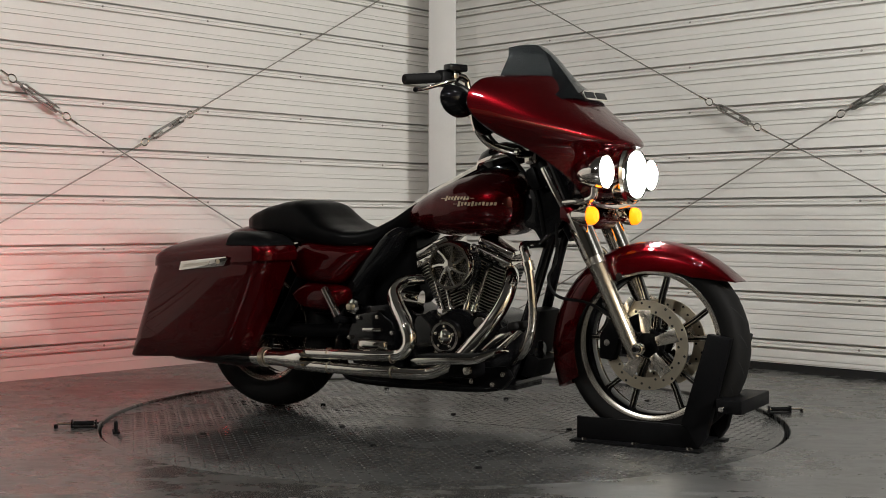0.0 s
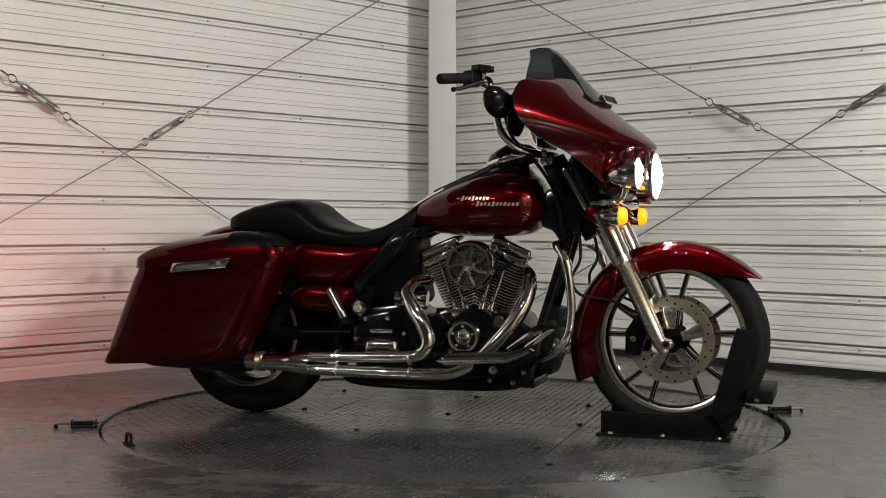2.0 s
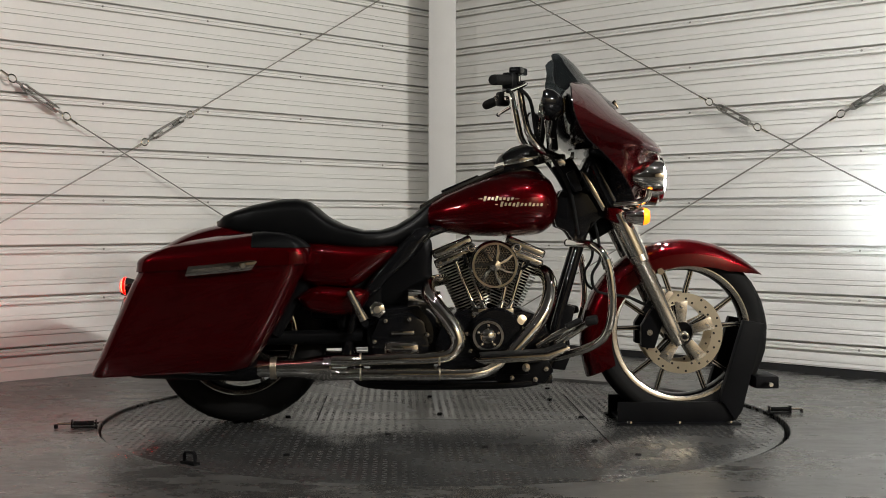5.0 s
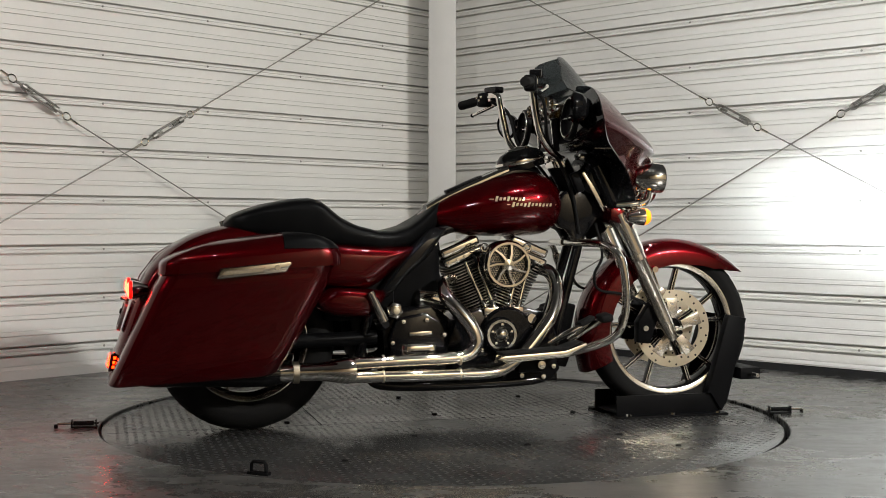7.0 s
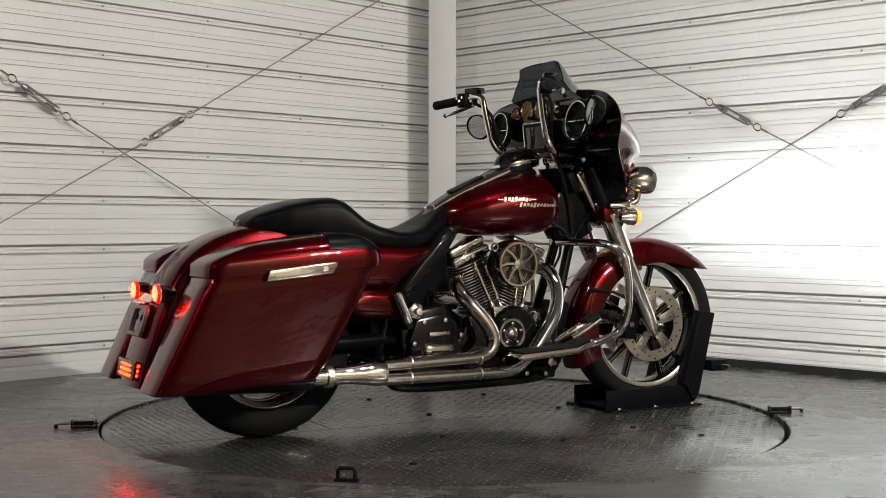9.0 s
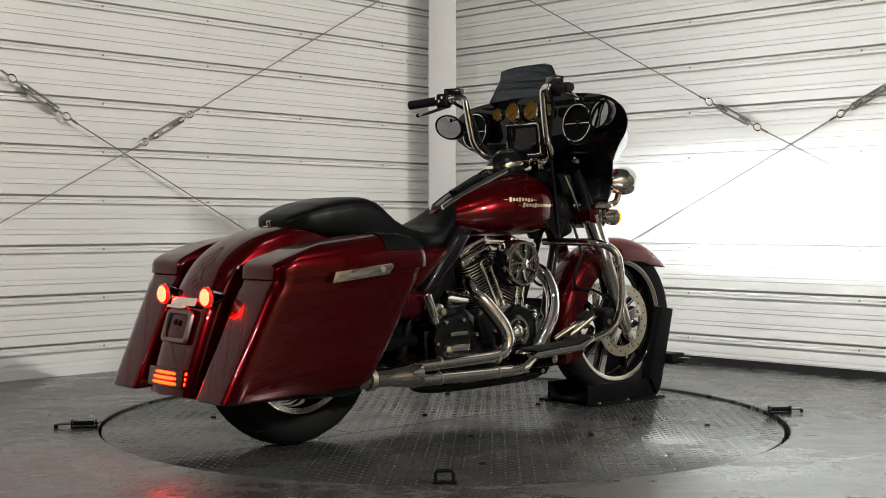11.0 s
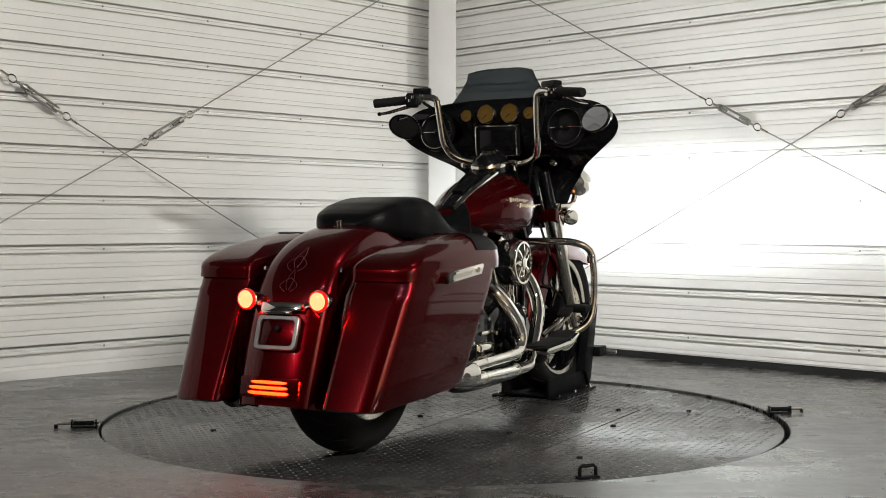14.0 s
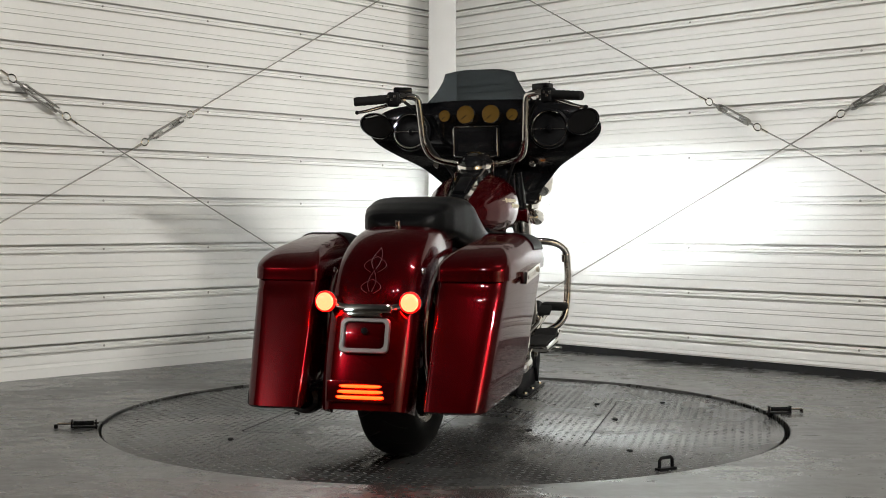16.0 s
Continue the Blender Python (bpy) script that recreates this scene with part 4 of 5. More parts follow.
for k in range(5):
    t = 2 * math.pi * k / 5 + 0.3
    part("timer_screw", lathe([(0.024, 0.006), (0.031, 0.0055), (0.032, 0.0)], cc + Vector((0.038 * math.cos(t), 0, 0.038 * math.sin(t))), (0, -1, 0), 8), ALLOY, TIMER)
part("oil_filter_mount", lathe([(0.0, 0.026), (0.02, 0.026), (0.035, 0.018), (0.036, 0.0)], (0.275, -0.128, 0.385), (0.15, -1, 0.15), 20), CHROME, ENG)
part("oil_filter", lathe([(0.0, 0.0), (0.0, 0.038), (0.07, 0.038), (0.08, 0.030), (0.082, 0.0)], (0.39, -0.03, 0.29), (1, -0.1, 0.05), 24), BLACK, ENG)
for k in range(9):
    t = radians(20 + 38 * k)
    part("case_bolt", lathe([(0.0, 0.008), (0.008, 0.0075), (0.009, 0.0)], (0.185 + 0.105 * math.cos(t), -0.136, 0.325 + 0.098 * math.sin(t)), (0, -1, 0), 10), ALLOY, ENG)

# air cleaner
ac = Vector((0.178, -0.115, 0.590))
AIR = part("air_cleaner", lathe([(0.0, 0.060), (0.0, 0.088), (0.050, 0.090), (0.062, 0.086), (0.064, 0.078)], ac, (0, -1, 0), 48), BLACK, BIKE, "round chrome air cleaner with seven spokes over mesh")
part("air_ring", lathe([(0.055, 0.089), (0.070, 0.088), (0.080, 0.082), (0.080, 0.074), (0.064, 0.072)], ac, (0, -1, 0), 48), CHROME, AIR, "chrome outer ring")
part("air_back", lathe([(0.052, 0.078), (0.053, 0.0)], ac, (0, -1, 0), 40), PIT, AIR)
bm = bmesh.new()
for i in range(-8, 9):
    for j in range(-8, 9):
        x, z = (i + 0.5 * (j % 2)) * 0.0095, j * 0.0083
        if 0.02 < math.hypot(x, z) < 0.073:
            lathe([(0.056, 0.0036), (0.058, 0.0042), (0.058, 0.0050), (0.056, 0.0052)], ac + Vector((x, 0, z)), (0, -1, 0), 6, bm=bm)
part("air_mesh", bm, ALLOY, AIR, "perforated metal mesh", kind="stuff")
for k in range(7):
    t = 2 * math.pi * k / 7 + 0.25
    rings = []
    for f in (0, 0.5, 1):
        tt = t + 0.28 * f
        d, n2 = Vector((math.cos(tt), 0, math.sin(tt))), Vector((-math.sin(tt), 0, math.cos(tt)))
        p = ac + d * (0.012 + 0.066 * f) + Vector((0, -0.076 + 0.006 * f, 0))
        w, th = 0.0085 - 0.002 * f, 0.006
        rings.append([p + n2 * w + Vector((0, th, 0)), p + n2 * w * 0.5 - Vector((0, th, 0)), p - n2 * w * 0.5 - Vector((0, th, 0)), p - n2 * w + Vector((0, th, 0))])
    part("air_spoke", loft(rings), CHROME, AIR)
part("air_hub", lathe([(0.068, 0.024), (0.084, 0.020), (0.088, 0.0)], ac, (0, -1, 0), 24), CHROME, AIR)

for dx, dz in ((-0.082, 0.062), (0.082, 0.062)):
    ring = [ac + Vector((dx + 0.013 * math.cos(a), -0.045, dz + 0.013 * math.sin(a))) for a in [2 * math.pi * q / 16 for q in range(17)]]
    part("breather_eye", tube(ring, 0.0045, 8, smooth=False), CHROME, AIR)
for sg in (-1, 1):
    part("induction_box", pillow([(-0.27, 0.44), (-0.19, 0.425), (-0.09, 0.43), (-0.03, 0.46), (-0.045, 0.56), (-0.055, 0.69), (-0.17, 0.675), (-0.25, 0.56)], 0.05, 0.02, sg), SATIN, BIKE)

# gearbox side cover, starter cover, lever bits
GC = part("clutch_cover", prism([(-0.255, 0.235), (-0.075, 0.235), (-0.055, 0.30), (-0.075, 0.385), (-0.13, 0.42), (-0.24, 0.40), (-0.268, 0.33)], -0.185, -0.15, 0.012), CAST, BIKE, "black gearbox side cover with chrome insert")
part("cover_insert", pillow([(-0.222, 0.272), (-0.206, 0.256), (-0.106, 0.256), (-0.090, 0.272), (-0.090, 0.296), (-0.106, 0.312), (-0.206, 0.312), (-0.222, 0.296)], 0.186, 0.016, -1), CHROME, GC, "chrome oval insert", angle=60)
part("insert_slot", box((-0.156, -0.2020, 0.284), (0.07, 0.003, 0.007), 0.001), SATIN, GC)
part("cover_bar", prism([(-0.195, 0.338), (-0.112, 0.341), (-0.112, 0.356), (-0.195, 0.353)], -0.196, -0.184, 0.004), CHROME, GC)
for x, z in ((-0.215, 0.39), (-0.13, 0.395), (-0.255, 0.315), (-0.23, 0.245), (-0.07, 0.245), (-0.065, 0.34)):
    part("cover_bolt", lathe([(0.0, 0.008), (0.010, 0.0075), (0.011, 0.0)], (x, -0.185, z), (0, -1, 0), 10), ALLOY, GC)
part("clutch_arm_cap", lathe([(0.0, 0.032), (0.025, 0.030), (0.03, 0.02), (0.03, 0.0)], (-0.245, -0.16, 0.43), (0, -1, 0), 6), CHROME, BIKE)
part("cap_nut", lathe([(0.0, 0.014), (0.03, 0.012), (0.031, 0.0)], (-0.245, -0.182, 0.43), (0, -1, 0), 12), STEEL, BIKE)
part("starter", lathe([(0.0, 0.0), (0.0, 0.035), (0.12, 0.035), (0.13, 0.0)], (-0.02, -0.06, 0.455), (-1, -0.15, 0.1), 20), CHROME, BIKE)

# ---- exhaust ----
EXH = part("rear_header", tube([(0.0, -0.075, 0.535), (-0.052, -0.13, 0.525), (-0.062, -0.18, 0.490), (-0.032, -0.21, 0.445), (0.022, -0.232, 0.375), (0.042, -0.24, 0.318), (0.015, -0.245, 0.275), (-0.05, -0.25, 0.262), (-0.20, -0.252, 0.258), (-0.42, -0.252, 0.252)], [0.020, 0.024, 0.026, 0.028, 0.028, 0.027, 0.024, 0.022, 0.0215, 0.0215], 20), CHROME, BIKE, "chrome rear exhaust header with heat shield")
part("front_header", tube([(0.335, -0.04, 0.575), (0.372, -0.085, 0.560), (0.385, -0.125, 0.515), (0.374, -0.158, 0.455), (0.340, -0.185, 0.390), (0.285, -0.200, 0.325), (0.225, -0.212, 0.262), (0.165, -0.228, 0.224), (0.10, -0.245, 0.206), (-0.05, -0.25, 0.204), (-0.42, -0.252, 0.206)], [0.024, 0.026, 0.027, 0.027, 0.027, 0.026, 0.024, 0.022, 0.0215, 0.0215, 0.0215], 20), CHROME, BIKE, "chrome front exhaust header with heat shield")
part("exhaust_collector", lathe([(0.0, 0.0), (0.0, 0.043), (0.03, 0.046), (0.09, 0.036), (0.13, 0.031), (0.26, 0.031), (0.262, 0.0)], (-0.405, -0.252, 0.229), (-1, 0.03, -0.01), 24), CHROME, BIKE, "chrome two-into-one exhaust collector")
part("collector_clamp", lathe([(0.0, 0.034), (0.0, 0.038), (0.02, 0.038), (0.02, 0.034)], (-0.60, -0.247, 0.227), (-1, 0.03, -0.01), 24), STEEL, BIKE)
part("muffler", lathe([(0.0, 0.0), (0.0, 0.034), (0.05, 0.044), (0.43, 0.047), (0.465, 0.044), (0.470, 0.034), (0.40, 0.030), (0.40, 0.0)], (-0.655, -0.235, 0.222), (-1, 0.112, 0.022), 28), BLACK, BIKE, "gloss black muffler under the saddlebag")
part("muffler", lathe([(0.0, 0.0), (0.0, 0.036), (0.05, 0.048), (0.44, 0.050), (0.47, 0.044), (0.475, 0.030), (0.40, 0.030)], (-0.655, 0.235, 0.222), (-1, -0.06, 0.0), 28), BLACK, BIKE, "gloss black muffler under the saddlebag")
part("left_header", tube([(0.0, 0.13, 0.24), (-0.3, 0.2, 0.215), (-0.66, 0.235, 0.222)], 0.03, 16), CHROME, BIKE)
for x0 in (-0.02, -0.30):
    for z in (0.258, 0.205):
        part("shield_clamp", lathe([(0.0, 0.0214), (0.0, 0.0224), (0.006, 0.0224), (0.006, 0.0214)], (x0, -0.251, z), (-1, 0, 0), 24), STEEL, BIKE)

# ---- frame and dark masses ----
for sg in (-1, 1):
    part("down_tube", tube([(0.545, 0.045 * sg, 0.80), (0.485, 0.055 * sg, 0.60), (0.415, 0.075 * sg, 0.36), (0.385, 0.10 * sg, 0.22), (0.33, 0.12 * sg, 0.165), (0.1, 0.13 * sg, 0.152), (-0.25, 0.13 * sg, 0.155), (-0.33, 0.12 * sg, 0.20), (-0.36, 0.10 * sg, 0.33)], 0.019, 14), BLACK, BIKE, "gloss black frame tube")
    part("top_tube", tube([(0.50, 0.05 * sg, 0.86), (0.30, 0.05 * sg, 0.76), (0.05, 0.06 * sg, 0.74), (-0.13, 0.085 * sg, 0.665), (-0.26, 0.11 * sg, 0.52), (-0.33, 0.12 * sg, 0.40), (-0.36, 0.11 * sg, 0.26)], 0.020, 14), BLACK, BIKE, "gloss black frame tube")
    part("swingarm", tube([(-0.30, 0.11 * sg, 0.33), (-0.52, 0.125 * sg, 0.325), (-0.76, 0.125 * sg, 0.322)], 0.026, 14), SATIN, BIKE)
    part("shock_absorber", tube([(-0.62, 0.14 * sg, 0.34), (-0.48, 0.14 * sg, 0.58)], 0.028, 14), SATIN, BIKE)
    # side cover and its black edge below the seat
    part("side_cover", pillow([(-0.545, 0.470), (-0.50, 0.425), (-0.42, 0.408), (-0.335, 0.410), (-0.292, 0.45), (-0.278, 0.495), (-0.36, 0.508), (-0.47, 0.512)], 0.165, 0.042, sg), RED, BIKE, "dark red side cover", angle=60)
    part("upper_side_cover", pillow([(-0.58, 0.60), (-0.53, 0.525), (-0.42, 0.508), (-0.33, 0.512), (-0.26, 0.560), (-0.165, 0.645), (-0.22, 0.658), (-0.36, 0.665), (-0.50, 0.668)], 0.145, 0.052, sg), RED, BIKE, "dark red upper side panel", angle=60)
    part("frame_panel", pillow([(-0.04, 0.722), (-0.10, 0.722), (-0.18, 0.650), (-0.255, 0.565), (-0.305, 0.485), (-0.268, 0.468), (-0.195, 0.545), (-0.105, 0.625)], 0.130, 0.036, sg), BLACK, BIKE, "gloss black heat deflector panel", angle=60)
    part("neck_cover", prism([(0.405, 0.80), (0.415, 0.728), (0.455, 0.715), (0.485, 0.668), (0.530, 0.700), (0.572, 0.755), (0.605, 0.765), (0.585, 0.875), (0.50, 0.872), (0.435, 0.865)], 0.03 * sg, 0.075 * sg, 0.012), BLACK, BIKE, "black neck cover")
    part("ignition_box", prism([(0.445, 0.925), (0.475, 0.855), (0.505, 0.865), (0.475, 0.94)], 0.095 * sg, 0.125 * sg, 0.006), SATIN, BIKE)
part("battery_box", box((-0.36, 0, 0.50), (0.26, 0.24, 0.22), 0.02), SATIN, BIKE)
part("inner_fender", prism([(-0.66, 0.66), (-0.48, 0.58), (-0.40, 0.42), (-0.37, 0.25), (-0.34, 0.25), (-0.36, 0.45), (-0.44, 0.66)], -0.12, 0.12, 0.01), SATIN, BIKE)
part("oil_cooler", box((0.445, 0, 0.36), (0.05, 0.16, 0.16), 0.008, (0, 12, 0)), SATIN, BIKE)
part("horn", lathe([(0.0, 0.0), (0.0, 0.03), (0.04, 0.05), (0.05, 0.05), (0.055, 0.0)], (0.14, 0.10, 0.53), (0, 1, 0), 24), CHROME, BIKE)
part("primary_cover", prism([(-0.26, 0.22), (-0.20, 0.195), (0.24, 0.195), (0.31, 0.26), (0.29, 0.38), (0.20, 0.43), (-0.16, 0.41), (-0.26, 0.34)], 0.135, 0.20, 0.02), CHROME, BIKE, "chrome primary drive cover")
part("drive_belt", prism([(-0.76, 0.25), (-0.2, 0.27), (-0.2, 0.38), (-0.76, 0.40)], 0.10, 0.118, 0.003), RUBBER, BIKE)
part("voltage_regulator", prism([(0.40, 0.20), (0.45, 0.195), (0.475, 0.26), (0.43, 0.29)], -0.07, 0.07, 0.006), SATIN, BIKE)

# ---- engine guard, boards, pegs ----
for sg in (-1, 1):
    part("engine_guard", tube([(0.470, 0.02 * sg, 0.668), (0.490, 0.16 * sg, 0.668), (0.515, 0.27 * sg, 0.664), (0.550, 0.322 * sg, 0.632), (0.572, 0.332 * sg, 0.56), (0.580, 0.330 * sg, 0.44), (0.560, 0.318 * sg, 0.352), (0.515, 0.275 * sg, 0.305), (0.43, 0.17 * sg, 0.262), (0.385, 0.10 * sg, 0.245)], 0.0148, 16), CHROME, BIKE, "chrome tube engine guard")
    part("guard_clamp", lathe([(-0.016, 0.015), (-0.016, 0.0195), (0.016, 0.0195), (0.016, 0.015)], (0.563, 0.326 * sg, 0.600), (0.3, 0, -1), 16), CHROME, BIKE)
    # highway peg
    PEG = part("highway_peg", tube([(0.505, 0.26 * sg, 0.385), (0.40, 0.225 * sg, 0.31)], 0.012, 12), CHROME, BIKE, "chrome highway peg arm")
    part("peg_pad", box((0.515, 0.285 * sg, 0.398), (0.045, 0.11, 0.030), 0.012, (0, -12, 10 * sg), seg=3), RUBBER, PEG)
    # rider footboard
    o = [(0.095, 0.262), (0.13, 0.246), (0.36, 0.262), (0.435, 0.300), (0.43, 0.312), (0.35, 0.285), (0.12, 0.272)]
    FB = part("footboard", prism(o, 0.215 * sg, 0.325 * sg, 0.006), CHROME, BIKE, "chrome-edged rider footboard")
    part("board_pad", prism([(0.12, 0.273), (0.35, 0.286), (0.42, 0.310), (0.42, 0.317), (0.35, 0.293), (0.12, 0.280)], 0.225 * sg, 0.315 * sg, 0.003), RUBBER, FB)
    part("board_bracket", prism([(0.20, 0.20), (0.30, 0.20), (0.29, 0.262), (0.21, 0.255)], 0.13 * sg, 0.24 * sg, 0.008), SATIN, FB)
    part("bracket_bolt", lathe([(0.0, 0.016), (0.012, 0.015), (0.014, 0.0)], (0.285, 0.242 * sg, 0.228), (0, sg, 0), 14), ALLOY, FB)
    for x, z in ((0.245, 0.178), (0.33, 0.172), (0.37, 0.21)):
        part("mount_bolt", lathe([(0.0, 0.010), (0.010, 0.009), (0.011, 0.0)], (x, 0.14 * sg, z), (0, sg, 0), 10), ALLOY, FB)
    part("board_mount", prism([(0.18, 0.16), (0.36, 0.155), (0.40, 0.20), (0.38, 0.24), (0.20, 0.22)], 0.11 * sg, 0.14 * sg, 0.008), SATIN, FB)
    # pedal / heel lever
    part("foot_pedal", tube([(0.33, 0.21 * sg, 0.30), (0.40, 0.24 * sg, 0.345), (0.46, 0.25 * sg, 0.375)], [0.010, 0.012, 0.009], 10), CHROME, BIKE, "chrome foot pedal")
    part("pedal_pad", box((0.455, 0.255 * sg, 0.385), (0.06, 0.05, 0.018), 0.006, (0, -25, 0)), RUBBER, BIKE)
    # passenger peg, folded up
    PP = part("passenger_peg", tube([(-0.292, 0.215 * sg, 0.395), (-0.345, 0.225 * sg, 0.500)], [0.017, 0.014], 14), CHROME, BIKE, "chrome folded passenger peg")
    part("peg_rubber", tube([(-0.302, 0.226 * sg, 0.418), (-0.343, 0.236 * sg, 0.497)], 0.0125, 12), CHROME, PP)
    part("peg_mount", tube([(-0.29, 0.13 * sg, 0.37), (-0.288, 0.225 * sg, 0.385)], 0.014, 12), SATIN, PP)

# ---- lamps on the front ----
SHIFT = pose(0, LAT, 0) @ STEER


def slot_lamp(name, c, r, strip_w, strip_h, deep, label, parent):
    """A round lamp: chrome bucket, glowing lens and a recessed LED slot that throws a flat beam forward."""
    c = Vector(c)
    lamp = part(name, lathe([(-0.095, 0.0), (-0.090, r * 0.45), (-0.06, r * 0.85), (-0.02, r * 1.02), (0.012, r * 1.06), (0.018, r * 1.02), (0.016, r * 0.95), (0.0, r * 0.93)], c, (1, 0, 0), 40), CHROME, parent, label)
    # lens in two parts, above and below the slot, which opens further downwards
    ww = r * 0.93
    gap = {1: strip_h * 0.5, -1: strip_h * 1.15}
    for sg in (1, -1):
        hh = gap[sg]
        a0 = math.asin(hh / ww)
        grid = []
        for j in range(7):
            row = []
            for k in range(21):
                a = a0 + (math.pi - 2 * a0) * k / 20
                y, z = ww * math.cos(a), hh + (ww * math.sin(a) - hh) * (1 - j / 6)
                row.append(c + Vector((0.004 + 0.030 * math.sqrt(max(0.0, 1 - (y * y + z * z) / (ww * ww))), y, sg * z)))
            grid.append(row)
        part("lens", loft(grid, close=False, caps=False), GLOW, lamp, "glowing domed lens half")
    x0 = c.x + 0.030 - deep
    for sg in (1, -1):
        hh = gap[sg]
        rim = [(0.0042 + 0.030 * math.sqrt(max(0.0, 1 - (y * y + hh * hh) / (ww * ww))), y) for y in [math.sqrt(ww * ww - hh * hh) * (-1 + q / 10) for q in range(21)]]
        lo = [c + Vector((x0 - c.x, y, sg * hh)) for x, y in rim]
        hi = [c + Vector((x, y, sg * hh)) for x, y in rim]
        bm = loft([lo, hi, [p + Vector((0, 0, 0.002 * sg)) for p in hi], [p + Vector((0, 0, 0.002 * sg)) for p in lo]], close=False, caps=False)
        part("slot_wall", bm, GLOW, lamp)
    for sg in (1, -1):
        ye, xe = ww * 0.80 * sg, 0.004 + 0.030 * math.sqrt(1 - 0.66)
        part("slot_end", box((c.x + (x0 - c.x + xe) / 2, c.y + ye, c.z + (gap[1] - gap[-1]) / 2), (xe - (x0 - c.x), 0.002, gap[1] + gap[-1]), 0), GLOW, lamp)
    bm = bmesh.new()
    vs = [bm.verts.new((x0, c.y + y, c.z + z)) for y, z in ((-strip_w / 2, -strip_h / 2), (strip_w / 2, -strip_h / 2), (strip_w / 2, strip_h / 2), (-strip_w / 2, strip_h / 2))]
    bm.faces.new(vs)
    part("led_bar", bm, BEAM, lamp, "bright white LED bar")
    return lamp


slot_lamp("headlamp", (0.800, 0, 0.908), 0.084, 0.10, 0.014, 0.085, "round chrome headlamp with lit white LED", BIKE)
for sg in (-1, 1):
    slot_lamp("passing_lamp", (0.772, 0.178 * sg, 0.912), 0.055, 0.06, 0.012, 0.060, "small chrome passing lamp, lit", BIKE)
    part("lamp_stalk", tube([(0.745, 0.178 * sg, 0.865), (0.735, 0.172 * sg, 0.83), (0.70, 0.165 * sg, 0.815)], 0.013, 12), CHROME, BIKE)
    TS = part("turn_signal", lathe([(-0.062, 0.0), (-0.055, 0.018), (-0.02, 0.031), (0.008, 0.034), (0.010, 0.0)], (0.715, 0.170 * sg, 0.767), (1, 0, 0), 24), CHROME, BIKE, "chrome bullet turn signal")
    part("amber_lens", lathe([(0.010, 0.031), (0.022, 0.030), (0.032, 0.022), (0.035, 0.0)], (0.715, 0.170 * sg, 0.767), (1, 0, 0), 24), AMBER, TS, "lit amber lens")
    part("signal_stalk", tube([(0.69, 0.165 * sg, 0.80), (0.69, 0.122 * sg, 0.775)], 0.011, 10), CHROME, TS)
    part("signal_mount", lathe([(-0.015, 0.0), (-0.015, 0.017), (0.015, 0.017), (0.015, 0.0)], (0.645, 0.135 * sg, 0.775), (0, 1, 0), 16), CHROME, TS)
part("lamp_bar", tube([(0.62, -0.16, 0.812), (0.70, -0.172, 0.815), (0.722, -0.10, 0.806), (0.725, 0, 0.80), (0.722, 0.10, 0.806), (0.70, 0.172, 0.815), (0.62, 0.16, 0.812)], 0.012, 12), CHROME, BIKE, "chrome passing lamp bar")
part("headlamp_surround", lathe([(-0.03, 0.098), (0.004, 0.101), (0.012, 0.094), (0.0, 0.088)], (0.790, 0, 0.908), (1, 0, 0), 40), CHROME, FAIRING, "chrome headlamp surround")

# vent in the fairing below the screen
VENT = part("fairing_vent", prism([(0.0, -0.017), (0.004, -0.017), (0.016, 0.017), (0.0, 0.017)], -0.085, 0.085, 0.003), CHROME, FAIRING, "chrome-framed air vent")
VENT.matrix_basis = STEER @ pose(0.640, 0, 1.180, 0, -46, 0)
part("vent_slot", prism([(0.005, -0.012), (0.0085, -0.012), (0.0155, 0.011), (0.010, 0.011)], -0.075, -0.006, 0.001), PIT, VENT)
part("vent_slot", prism([(0.005, -0.012), (0.0085, -0.012), (0.0155, 0.011), (0.010, 0.011)], 0.006, 0.075, 0.001), PIT, VENT)

# ---- dashboard ----
def xdash(y, z):
    return 0.392 + 0.05 * max(0, (1.10 - z)) / 0.2


for y, z, r in ((-0.142, 1.178, 0.022), (-0.053, 1.182, 0.034), (0.053, 1.182, 0.034), (0.142, 1.178, 0.022)):
    g = part("gauge", lathe([(-0.005, r * 1.12), (0.014, r * 1.16), (0.019, r * 1.08), (0.010, r), (-0.004, r)], (0.386, y, z), (-1, 0, 0.12), 32), CHROME, DASH, "round gauge with chrome bezel")
    part("dial_face", lathe([(0.006, r * 1.0), (0.0065, 0.0)], (0.386, y, z), (-1, 0, 0.12), 28), DIAL, g, "amber-lit dial face")
    part("needle", tube([(0.377, y, z), (0.376, y + r * 0.55, z - r * 0.45)], 0.0016, 6), SATIN, g)
    bm = bmesh.new()
    for k in range(11):
        a = radians(-40 + 26 * k)
        d = Vector((0, math.cos(a), math.sin(a)))
        tube([Vector((0.3775, y, z)) + d * r * 0.74, Vector((0.3775, y, z)) + d * r * 0.92], 0.0012, 4, bm=bm)
    part("dial_mark", bm, SATIN, g, kind="stuff")
RADIO = part("radio", prism([(0.0, -0.062), (0.022, -0.066), (0.022, 0.066), (0.0, 0.062)], -0.098, 0.098, 0.010), SATIN, DASH, "black infotainment unit with chrome frame")
RADIO.matrix_basis = pose(0.398, 0, 1.075, 0, -6, 0)
part("screen", box((-0.001, 0, 0.002), (0.003, 0.15, 0.085), 0.001), BLACK, RADIO, "dark glass screen")
